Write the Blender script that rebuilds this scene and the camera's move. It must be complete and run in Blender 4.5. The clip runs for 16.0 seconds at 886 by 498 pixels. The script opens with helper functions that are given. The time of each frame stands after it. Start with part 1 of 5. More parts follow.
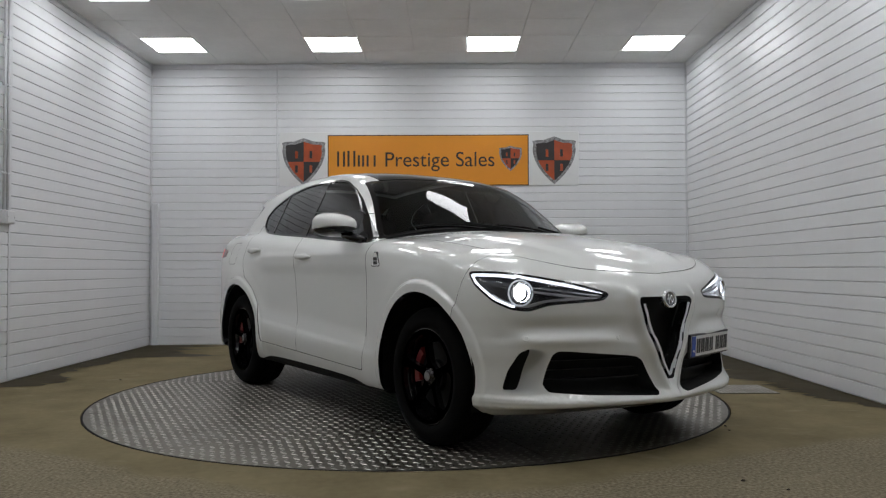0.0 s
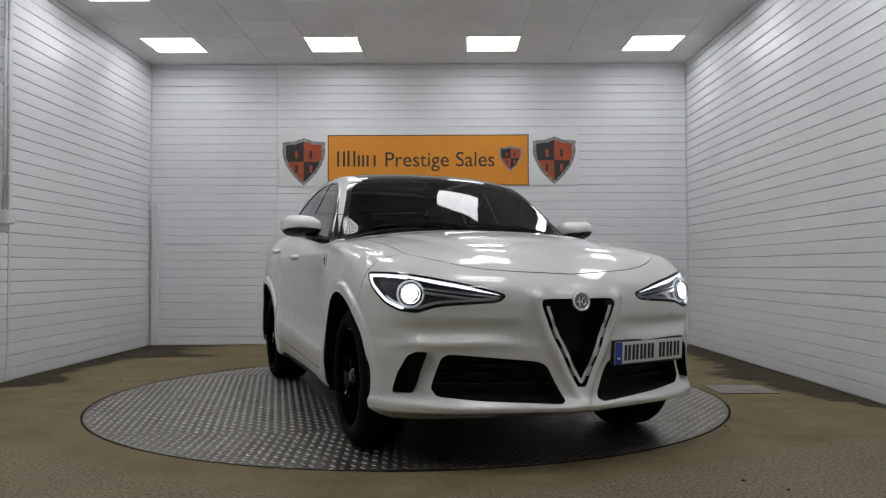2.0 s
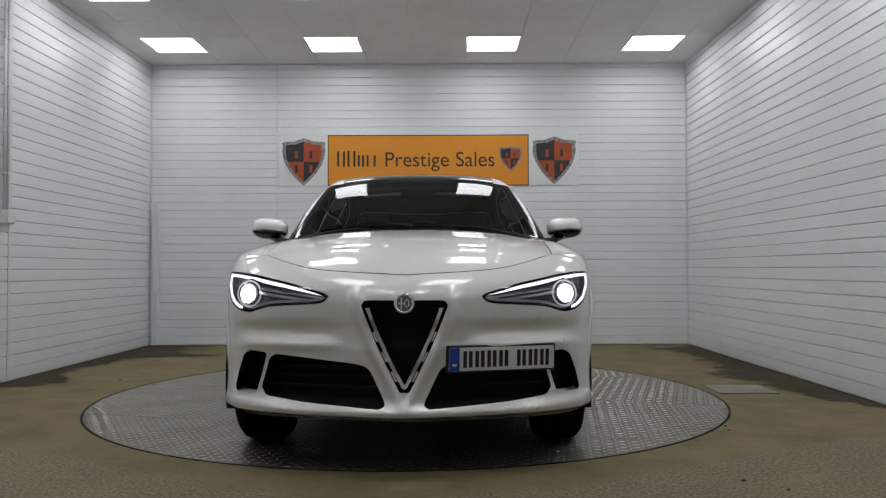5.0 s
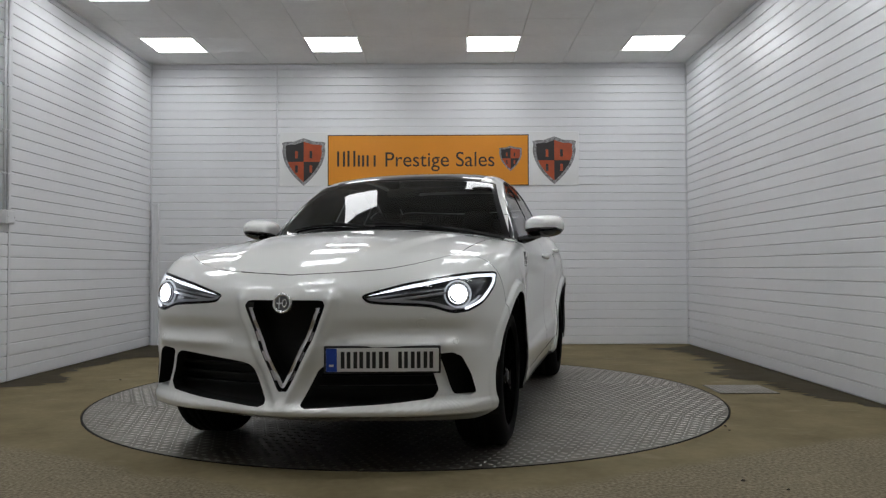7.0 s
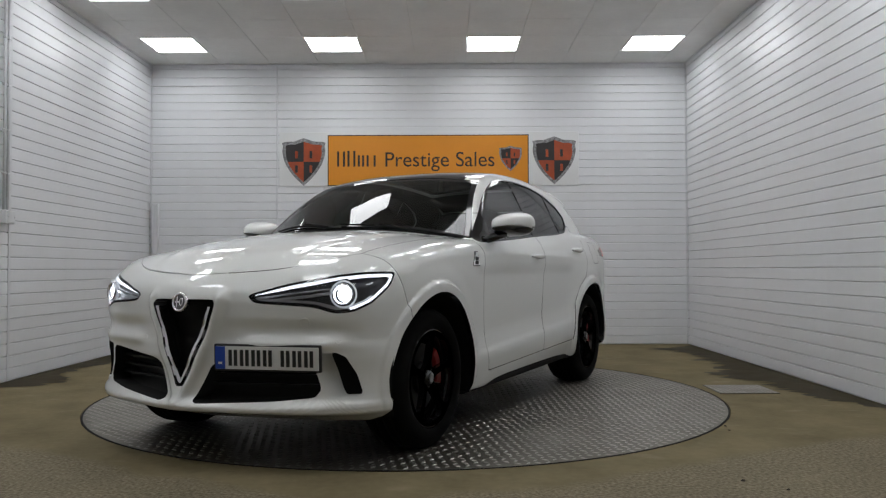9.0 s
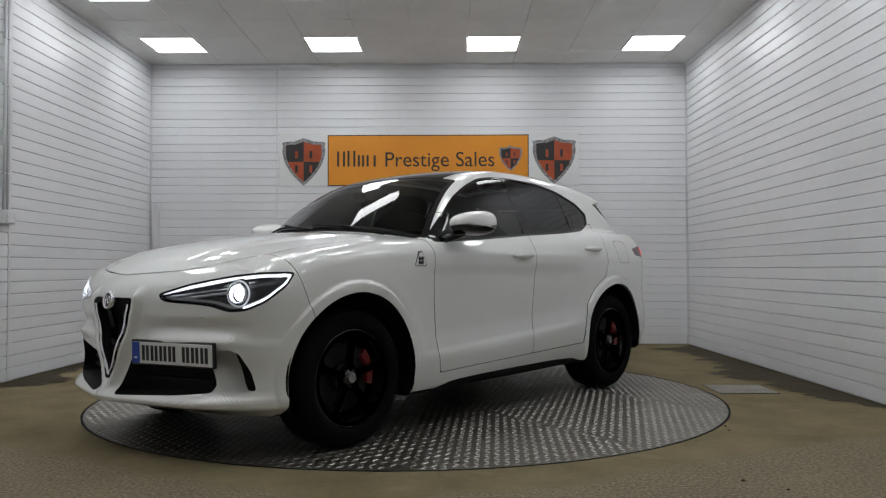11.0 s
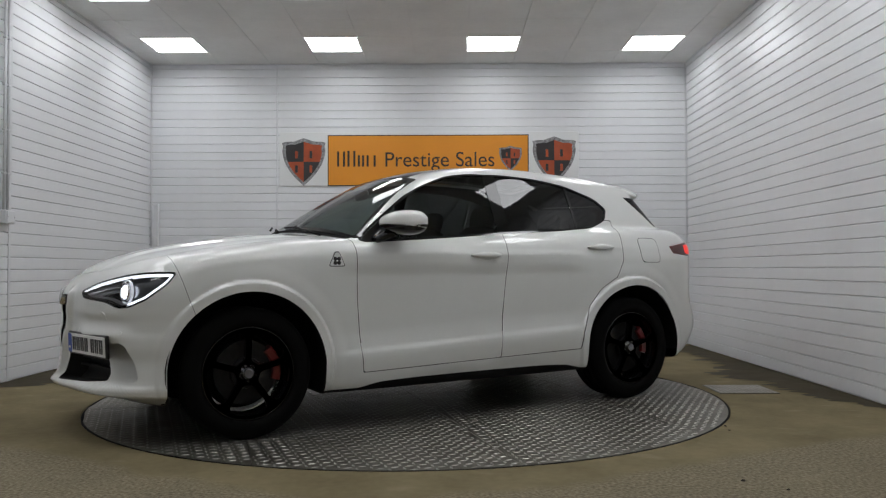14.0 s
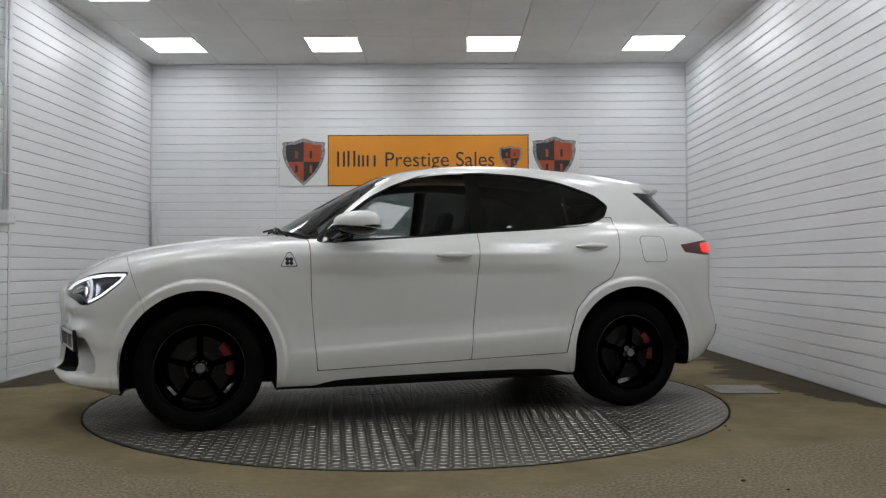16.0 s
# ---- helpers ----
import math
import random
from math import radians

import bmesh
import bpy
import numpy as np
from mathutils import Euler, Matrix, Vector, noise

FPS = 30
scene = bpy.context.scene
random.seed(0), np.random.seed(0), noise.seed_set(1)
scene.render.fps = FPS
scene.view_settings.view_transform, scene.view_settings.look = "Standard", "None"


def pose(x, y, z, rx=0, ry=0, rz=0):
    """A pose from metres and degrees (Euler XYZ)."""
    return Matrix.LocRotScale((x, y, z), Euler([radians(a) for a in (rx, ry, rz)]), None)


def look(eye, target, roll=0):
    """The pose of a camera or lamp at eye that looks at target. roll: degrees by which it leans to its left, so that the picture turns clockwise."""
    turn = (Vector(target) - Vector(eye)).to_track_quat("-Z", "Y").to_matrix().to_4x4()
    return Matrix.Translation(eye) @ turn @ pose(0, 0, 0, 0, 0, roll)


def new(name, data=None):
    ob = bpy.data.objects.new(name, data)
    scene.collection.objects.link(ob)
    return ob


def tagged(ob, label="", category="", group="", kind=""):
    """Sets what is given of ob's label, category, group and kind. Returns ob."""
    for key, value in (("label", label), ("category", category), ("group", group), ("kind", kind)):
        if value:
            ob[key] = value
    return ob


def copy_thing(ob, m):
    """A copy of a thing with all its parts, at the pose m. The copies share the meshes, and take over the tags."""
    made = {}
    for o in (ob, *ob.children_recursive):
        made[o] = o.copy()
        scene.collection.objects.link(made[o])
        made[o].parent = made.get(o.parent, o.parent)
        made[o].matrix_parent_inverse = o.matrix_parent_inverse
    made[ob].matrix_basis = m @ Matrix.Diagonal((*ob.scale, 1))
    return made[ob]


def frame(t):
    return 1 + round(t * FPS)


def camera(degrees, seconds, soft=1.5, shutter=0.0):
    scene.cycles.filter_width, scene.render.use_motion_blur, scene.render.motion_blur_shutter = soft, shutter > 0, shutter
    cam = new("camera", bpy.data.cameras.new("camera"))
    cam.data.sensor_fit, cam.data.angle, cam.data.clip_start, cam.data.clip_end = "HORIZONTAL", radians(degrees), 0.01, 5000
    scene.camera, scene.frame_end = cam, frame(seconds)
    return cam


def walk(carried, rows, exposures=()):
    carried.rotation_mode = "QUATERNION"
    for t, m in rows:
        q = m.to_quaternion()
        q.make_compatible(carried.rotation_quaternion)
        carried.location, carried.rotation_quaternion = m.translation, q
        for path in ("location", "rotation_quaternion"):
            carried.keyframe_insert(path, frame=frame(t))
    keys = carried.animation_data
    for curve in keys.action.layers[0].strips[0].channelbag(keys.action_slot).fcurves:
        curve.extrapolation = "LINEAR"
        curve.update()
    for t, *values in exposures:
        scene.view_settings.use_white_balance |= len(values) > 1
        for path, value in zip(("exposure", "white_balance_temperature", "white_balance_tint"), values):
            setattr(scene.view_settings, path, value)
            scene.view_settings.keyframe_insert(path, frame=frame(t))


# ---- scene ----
import itertools

# camera: fixed on a low stand before the turntable
cam = camera(58.95, 16.0, soft=1.25)
EYE = (0.282, -5.954, 0.945)
AIM = (EYE[0] - 0.006127, EYE[1] + 0.999655, EYE[2] + 0.025543)
walk(cam, [(0, look(EYE, AIM, -0.15)), (16, look(EYE, AIM, -0.15))], exposures=[(0, 0.0, 6320, 10), (12.0, 0.0, 6320, 10), (14.0, 0.05, 6320, 10), (15.2, 0.07, 6320, 10), (16, 0.15, 6320, 10)])

# room, metres: turntable axis at the origin, floor at 0
XL, XR, YB, YF, H = -3.457, 3.282, 3.869, -7.6, 3.535
PITCH = 0.105
RTAB = 2.266
PANEL_GLOW = 8.0

world = bpy.data.worlds.new("world")
world.use_nodes = True
world.node_tree.nodes["Background"].inputs[0].default_value = (0.02, 0.02, 0.02, 1)
world.node_tree.nodes["Background"].inputs[1].default_value = 0.05
scene.world = world


# ---- materials ----
def material(name, color, rough=0.5, metal=0.0, spec=0.5, coat=0.0, var=0.0, scale=8.0, bump=0.0, bscale=60.0, rvar=0.0, tint=None, emit=0.0, rnd=0.0):
    """A procedural surface: base colour with variation at two scales, roughness variation and fine relief."""
    m = bpy.data.materials.new(name)
    m.use_nodes = True
    nt = m.node_tree
    b = nt.nodes["Principled BSDF"]
    b.inputs["Base Color"].default_value = (*color, 1)
    b.inputs["Roughness"].default_value = rough
    b.inputs["Metallic"].default_value = metal
    b.inputs["Specular IOR Level"].default_value = spec
    b.inputs["Coat Weight"].default_value = coat
    b.inputs["Coat Roughness"].default_value = 0.015
    if emit:
        b.inputs["Emission Color"].default_value = (*color, 1)
        b.inputs["Emission Strength"].default_value = emit
    tc = nt.nodes.new("ShaderNodeTexCoord")

    def tex(sc, detail=4.0):
        n = nt.nodes.new("ShaderNodeTexNoise")
        n.inputs["Scale"].default_value, n.inputs["Detail"].default_value = sc, detail
        nt.links.new(tc.outputs["Object"], n.inputs["Vector"])
        return n.outputs["Fac"]

    if var or rnd:
        mix = nt.nodes.new("ShaderNodeMix")
        mix.data_type = "RGBA"
        dark = tint or tuple(c * (1 - var) for c in color)
        mix.inputs["A"].default_value = (*color, 1)
        mix.inputs["B"].default_value = (*dark, 1)
        add = nt.nodes.new("ShaderNodeMath")
        add.operation = "MULTIPLY_ADD"
        nt.links.new(tex(scale), add.inputs[0])
        add.inputs[1].default_value = 0.7
        fine = nt.nodes.new("ShaderNodeMath")
        fine.operation = "MULTIPLY"
        nt.links.new(tex(scale * 9), fine.inputs[0])
        fine.inputs[1].default_value = 0.3
        nt.links.new(fine.outputs[0], add.inputs[2])
        ramp = nt.nodes.new("ShaderNodeMapRange")
        ramp.inputs["From Min"].default_value, ramp.inputs["From Max"].default_value = 0.32, 0.68
        nt.links.new(add.outputs[0], ramp.inputs["Value"])
        fac = ramp.outputs["Result"]
        if rnd:
            info = nt.nodes.new("ShaderNodeObjectInfo")
            mr = nt.nodes.new("ShaderNodeMath")
            mr.operation = "MULTIPLY_ADD"
            nt.links.new(info.outputs["Random"], mr.inputs[0])
            mr.inputs[1].default_value = rnd
            nt.links.new(fac, mr.inputs[2])
            fac = mr.outputs[0]
        nt.links.new(fac, mix.inputs["Factor"])
        nt.links.new(mix.outputs["Result"], b.inputs["Base Color"])
    if rvar:
        rr = nt.nodes.new("ShaderNodeMapRange")
        rr.inputs["To Min"].default_value, rr.inputs["To Max"].default_value = max(0.02, rough - rvar), rough + rvar
        nt.links.new(tex(scale * 2.3), rr.inputs["Value"])
        nt.links.new(rr.outputs["Result"], b.inputs["Roughness"])
    if bump:
        bp = nt.nodes.new("ShaderNodeBump")
        bp.inputs["Strength"].default_value, bp.inputs["Distance"].default_value = bump, 0.002
        nt.links.new(tex(bscale, 6.0), bp.inputs["Height"])
        nt.links.new(bp.outputs["Normal"], b.inputs["Normal"])
    return m


def glass(name, color, rough=0.0, ior=1.5):
    m = bpy.data.materials.new(name)
    m.use_nodes = True
    nt = m.node_tree
    nt.nodes.remove(nt.nodes["Principled BSDF"])
    fr = nt.nodes.new("ShaderNodeFresnel")
    fr.inputs["IOR"].default_value = ior
    tr = nt.nodes.new("ShaderNodeBsdfTransparent")
    tr.inputs["Color"].default_value = (*color, 1)
    gl = nt.nodes.new("ShaderNodeBsdfGlossy")
    gl.inputs["Roughness"].default_value = rough
    mx = nt.nodes.new("ShaderNodeMixShader")
    nt.links.new(fr.outputs[0], mx.inputs[0])
    nt.links.new(tr.outputs[0], mx.inputs[1])
    nt.links.new(gl.outputs[0], mx.inputs[2])
    nt.links.new(mx.outputs[0], nt.nodes["Material Output"].inputs["Surface"])
    return m


M_BOARD = material("white_pvc", (0.78, 0.79, 0.81), 0.38, var=0.05, scale=1.5, bump=0.05, bscale=30, rvar=0.06, rnd=0.25)
M_GROOVE = material("groove_grey", (0.40, 0.40, 0.41), 0.6)
M_TRIM = material("white_trim", (0.74, 0.75, 0.77), 0.35, var=0.06, scale=3)
M_TILE = material("ceiling_tile", (0.82, 0.82, 0.81), 0.75, var=0.10, scale=2.0, bump=0.15, bscale=150)
M_GRID = material("ceiling_grid", (0.62, 0.62, 0.62), 0.5)
M_GLOW = material("led_diffuser", (1.0, 1.0, 1.0), 0.5, emit=PANEL_GLOW)
M_PAINT = material("pearl_white_paint", (0.76, 0.77, 0.75), 0.45, metal=0.15, spec=0.3, coat=1.0, var=0.03, scale=2)
M_FRONTWALL = material("unseen_bounce_wall", (0.62, 0.61, 0.58), 0.7, var=0.15, scale=2)
M_BLACK = material("black_plastic", (0.006, 0.006, 0.006), 0.7, spec=0.2, var=0.2, scale=20, bump=0.1, bscale=300)
M_GLOSSBLACK = material("gloss_black", (0.005, 0.005, 0.006), 0.08)
M_RUBBER = material("tyre_rubber", (0.005, 0.005, 0.005), 0.9, spec=0.1, var=0.3, scale=12, bump=0.2, bscale=200)
M_STEEL = material("turntable_steel", (0.20, 0.185, 0.155), 0.42, metal=0.9, var=0.35, scale=2.5, bump=0.2, bscale=120, rvar=0.12, tint=(0.12, 0.108, 0.087))


# ---- mesh helpers ----
def part(name, bm, mat, parent=None, label="", smooth=False):
    me = bpy.data.meshes.new(name)
    bm.to_mesh(me)
    bm.free()
    for mt in (mat if isinstance(mat, (list, tuple)) else [mat]):
        me.materials.append(mt)
    if smooth:
        me.shade_smooth()
    ob = new(name, me)
    if parent is not None:
        ob.parent = parent
    if label:
        ob["label"] = label
    return ob


def share(name, me, m, parent):
    ob = new(name, me)
    ob.parent = parent
    ob.matrix_basis = m
    return ob


def empty(name, m=None):
    ob = new(name)
    if m is not None:
        ob.matrix_basis = m
    return ob


def add_box(bm, x0, x1, y0, y1, z0, z1, bevel=0.0, seg=1, m=None):
    r = bmesh.ops.create_cube(bm, size=1.0, matrix=Matrix.Translation(((x0 + x1) / 2, (y0 + y1) / 2, (z0 + z1) / 2)) @ Matrix.Diagonal((abs(x1 - x0), abs(y1 - y0), abs(z1 - z0), 1)))
    vs = r["verts"]
    if bevel:
        es = list({e for v in vs for e in v.link_edges})
        out = bmesh.ops.bevel(bm, geom=es, offset=bevel, segments=seg, affect="EDGES", profile=0.5)
        vs = list({v for f in out["faces"] for v in f.verts} | {v for v in vs if v.is_valid})
    if m is not None:
        bmesh.ops.transform(bm, matrix=m, verts=[v for v in vs if v.is_valid])
    return vs


def box(x0, x1, y0, y1, z0, z1, bevel=0.0, seg=1, m=None):
    bm = bmesh.new()
    add_box(bm, x0, x1, y0, y1, z0, z1, bevel, seg, m)
    return bm


def lathe(profile, n=48, axis="y", closed=False):
    """A ring of revolution of (radius, offset) points about an axis."""
    bm = bmesh.new()
    rings = []
    for k in range(n):
        a = 2 * math.pi * k / n
        c, s = math.cos(a), math.sin(a)
        ring = []
        for r, o in profile:
            p = {"y": (r * c, o, r * s), "z": (r * c, r * s, o), "x": (o, r * c, r * s)}[axis]
            ring.append(bm.verts.new(p))
        rings.append(ring)
    m = len(profile)
    for k in range(n):
        a, b = rings[k], rings[(k + 1) % n]
        for j in range(m if closed else m - 1):
            bm.faces.new((a[j], a[(j + 1) % m], b[(j + 1) % m], b[j]))
    bmesh.ops.recalc_face_normals(bm, faces=bm.faces)
    return bm


def tube(points, radius, sides=10, cap=True):
    bm = bmesh.new()
    pts = [Vector(p) for p in points]
    rings = []
    for i, p in enumerate(pts):
        d = (pts[min(i + 1, len(pts) - 1)] - pts[max(i - 1, 0)]).normalized()
        up = Vector((0, 0, 1)) if abs(d.z) < 0.9 else Vector((1, 0, 0))
        u = d.cross(up).normalized()
        v = u.cross(d)
        rings.append([bm.verts.new(p + radius * (math.cos(a) * u + math.sin(a) * v)) for a in [2 * math.pi * k / sides for k in range(sides)]])
    for a, b in zip(rings, rings[1:]):
        for k in range(sides):
            bm.faces.new((a[k], a[(k + 1) % sides], b[(k + 1) % sides], b[k]))
    if cap:
        bm.faces.new(rings[0])
        bm.faces.new(rings[-1][::-1])
    bmesh.ops.recalc_face_normals(bm, faces=bm.faces)
    return bm


def prism(outline, y0, y1, axes="xz"):
    """A flat plate with the given outline, extruded along the third axis."""
    bm = bmesh.new()

    def at(p, o):
        return {"xz": (p[0], o, p[1]), "yz": (o, p[0], p[1]), "xy": (p[0], p[1], o)}[axes]
    a = [bm.verts.new(at(p, y0)) for p in outline]
    b = [bm.verts.new(at(p, y1)) for p in outline]
    bm.faces.new(a)
    bm.faces.new(b[::-1])
    for i in range(len(a)):
        j = (i + 1) % len(a)
        bm.faces.new((a[i], b[i], b[j], a[j]))
    bmesh.ops.recalc_face_normals(bm, faces=bm.faces)
    return bm

# ---- floor ----
def floor_material():
    """Worn tan concrete: mottled, damp along the walls, coarse near the entrance."""
    m = material("concrete", (0.225, 0.187, 0.108), 0.85, spec=0.10, var=0.3, scale=2.4, bump=0.35, bscale=70, rvar=0.1, tint=(0.145, 0.119, 0.066))
    nt = m.node_tree
    b = nt.nodes["Principled BSDF"]
    old = b.inputs["Base Color"].links[0].from_socket
    geo = nt.nodes.new("ShaderNodeNewGeometry")
    sep = nt.nodes.new("ShaderNodeSeparateXYZ")
    nt.links.new(geo.outputs["Position"], sep.inputs[0])

    def math_node(op, a, c, d=None):
        n = nt.nodes.new("ShaderNodeMath")
        n.operation = op
        for k, v in enumerate((a, c, d)):
            if v is None:
                continue
            if isinstance(v, (int, float)):
                n.inputs[k].default_value = v
            else:
                nt.links.new(v, n.inputs[k])
        return n.outputs[0]

    def noise_at(scale, detail, stretch=(1, 1, 1)):
        mp = nt.nodes.new("ShaderNodeMapping")
        mp.inputs["Scale"].default_value = stretch
        nt.links.new(geo.outputs["Position"], mp.inputs["Vector"])
        n = nt.nodes.new("ShaderNodeTexNoise")
        n.inputs["Scale"].default_value, n.inputs["Detail"].default_value = scale, detail
        nt.links.new(mp.outputs[0], n.inputs["Vector"])
        return n.outputs["Fac"]

    x, y = sep.outputs[0], sep.outputs[1]
    # coarse, stony strip by the entrance
    rough = nt.nodes.new("ShaderNodeMapRange")
    rough.inputs["From Min"].default_value, rough.inputs["From Max"].default_value = -0.05, 0.06
    line = math_node("MULTIPLY_ADD", noise_at(1.5, 5.0), 0.5, -3.12)
    line = math_node("MULTIPLY_ADD", math_node("ABSOLUTE", x, 0), 0.52, line)
    nt.links.new(math_node("SUBTRACT", line, y), rough.inputs["Value"])
    speck = nt.nodes.new("ShaderNodeMapRange")
    speck.inputs["From Min"].default_value, speck.inputs["From Max"].default_value = 0.36, 0.66
    nt.links.new(noise_at(60, 8.0), speck.inputs["Value"])
    stone = nt.nodes.new("ShaderNodeMix")
    stone.data_type = "RGBA"
    nt.links.new(speck.outputs[0], stone.inputs["Factor"])
    stone.inputs["A"].default_value = (0.095, 0.080, 0.055, 1)
    stone.inputs["B"].default_value = (0.33, 0.29, 0.215, 1)
    mx2 = nt.nodes.new("ShaderNodeMix")
    mx2.data_type = "RGBA"
    nt.links.new(math_node("MULTIPLY", rough.outputs[0], 0.6), mx2.inputs["Factor"])
    nt.links.new(old, mx2.inputs["A"])
    nt.links.new(stone.outputs["Result"], mx2.inputs["B"])
    last = mx2.outputs["Result"]
    for scale, lo, hi, col, amount in ((3.3, 0.62, 0.74, (0.31, 0.27, 0.19, 1), 0.4), (9.0, 0.68, 0.76, (0.07, 0.058, 0.036, 1), 0.5), (1.1, 0.60, 0.78, (0.12, 0.098, 0.054, 1), 0.4)):
        mr = nt.nodes.new("ShaderNodeMapRange")
        mr.inputs["From Min"].default_value, mr.inputs["From Max"].default_value = lo, hi
        mr.inputs["To Max"].default_value = amount
        nt.links.new(noise_at(scale, 7.0, (1, 1.6, 1)), mr.inputs["Value"])
        mxx = nt.nodes.new("ShaderNodeMix")
        mxx.data_type = "RGBA"
        nt.links.new(mr.outputs[0], mxx.inputs["Factor"])
        nt.links.new(last, mxx.inputs["A"])
        mxx.inputs["B"].default_value = col
        last = mxx.outputs["Result"]
    nt.links.new(last, b.inputs["Base Color"])
    return m


def build_floor():
    """A slab with a round pit for the turntable."""
    bm = bmesh.new()
    n = 128
    r = RTAB + 0.007
    ring = [bm.verts.new((r * math.cos(2 * math.pi * k / n), r * math.sin(2 * math.pi * k / n), 0)) for k in range(n)]
    low = [bm.verts.new((v.co.x, v.co.y, -0.12)) for v in ring]
    outer = []
    for k in range(n):
        a = 2 * math.pi * k / n
        c, s = math.cos(a), math.sin(a)
        tx = ((XR + 0.1) if c > 0 else (XL - 0.1)) / c if abs(c) > 1e-6 else 1e9
        ty = ((YB + 0.1) if s > 0 else (YF - 0.1)) / s if abs(s) > 1e-6 else 1e9
        t = min(tx, ty)
        outer.append(bm.verts.new((c * t, s * t, 0)))
    for k in range(n):
        j = (k + 1) % n
        bm.faces.new((ring[k], outer[k], outer[j], ring[j]))
        bm.faces.new((low[k], ring[k], ring[j], low[j]))
    # corners of the slab
    for cx, cy in ((XL - 0.1, YB + 0.1), (XR + 0.1, YB + 0.1), (XL - 0.1, YF - 0.1), (XR + 0.1, YF - 0.1)):
        k = max(range(n), key=lambda i: -((outer[i].co.x - cx) ** 2 + (outer[i].co.y - cy) ** 2))
        c = bm.verts.new((cx, cy, 0))
        for j in ((k + 1) % n, (k - 1) % n):
            o = outer[j]
            if (abs(o.co.x - cx) < 1e-4) != (abs(outer[k].co.x - cx) < 1e-4) or (abs(o.co.y - cy) < 1e-4) != (abs(outer[k].co.y - cy) < 1e-4):
                bm.faces.new((outer[k], o, c))
                break
    bm.faces.new(low)
    bmesh.ops.recalc_face_normals(bm, faces=bm.faces)
    for f in bm.faces:
        if abs(f.normal.z) > 0.9 and f.normal.z < 0:
            f.normal_flip()
    return tagged(part("floor", bm, floor_material()), "worn tan concrete floor, damp along the walls", "floor", kind="structure")


build_floor()


def build_damp(wall_x, sg, reach):
    """A thin wet film creeping from a side wall, with a ragged edge."""
    ys = [k[0] for k in reach]
    bm = bmesh.new()
    n = 170
    near, off = [], []
    for k in range(n + 1):
        y = ys[0] + (ys[-1] - ys[0]) * k / n
        r = float(np.interp(y, ys, [q[1] for q in reach]))
        r *= 1 + 0.75 * noise.noise((wall_x, y * 3.4, 0.3)) + 0.45 * noise.noise((wall_x, y * 13.0, 1.7)) + 0.28 * noise.noise((wall_x, y * 31.0, 4.1))
        near.append(bm.verts.new((wall_x, y, 0.003)))
        off.append(bm.verts.new((wall_x + sg * max(0.004, r), y, 0.003)))
    for k in range(n):
        bm.faces.new((near[k], near[k + 1], off[k + 1], off[k]))
    bmesh.ops.recalc_face_normals(bm, faces=bm.faces)
    for f in bm.faces:
        if f.normal.z < 0:
            f.normal_flip()
    return tagged(part("damp_patch", bm, M_DAMP), "dark wet patch on the concrete along the wall", "wet patch", kind="structure")


M_DAMP = material("wet_concrete", (0.052, 0.041, 0.020), 0.6, spec=0.12, var=0.35, scale=2.5, bump=0.25, bscale=60, rvar=0.08)
build_damp(XL + 0.001, 1, [(0.30, 0.0), (0.42, 0.42), (0.7, 0.40), (1.2, 0.20), (2.0, 0.22), (2.5, 0.55), (2.95, 1.0), (3.3, 0.85), (3.65, 0.66), (3.85, 0.40)])
build_damp(XR - 0.001, -1, [(-0.75, 0.0), (-0.6, 0.14), (-0.25, 0.30), (0.02, 0.22), (0.10, 0.46), (0.30, 0.56), (0.8, 0.46), (1.2, 0.58), (1.7, 0.34), (2.1, 0.42), (2.8, 0.34), (3.3, 0.42), (3.7, 0.12)])


# ---- walls of horizontal boards ----
def board_mesh(length):
    """One board: a flat face with a rounded upper edge and a narrow recessed groove below it."""
    prof = [(0.001, 0.0), (0.001, 0.005), (0.010, 0.007), (0.014, 0.011), (0.014, PITCH - 0.004), (0.011, PITCH), (0.001, PITCH)]
    bm = bmesh.new()
    a = [bm.verts.new((0, -d, z)) for d, z in prof]
    b = [bm.verts.new((length, -d, z)) for d, z in prof]
    for i in range(len(prof) - 1):
        f = bm.faces.new((a[i], b[i], b[i + 1], a[i + 1]))
    bm.faces.new(a[::-1])
    bm.faces.new(b)
    me = bpy.data.meshes.new("board")
    bm.to_mesh(me)
    bm.free()
    me.materials.append(M_BOARD)
    return me


def board_wall(name, length, m, spans, label):
    """A backing wall with boards on its room side; m puts its left end, x along the wall, -y into the room."""
    bm = box(0, length, 0.0, 0.15, 0, H + 0.1)
    wall = tagged(part(name, bm, M_GROOVE), label, "wall", kind="structure")
    wall.matrix_basis = m
    rows = int(math.ceil(H / PITCH))
    for x0, x1, z_top in spans:
        me = board_mesh(x1 - x0)
        for k in range(rows):
            if (k + 1) * PITCH > z_top + 0.06:
                continue
            share("board", me, pose(x0, 0, k * PITCH), wall)
    return wall


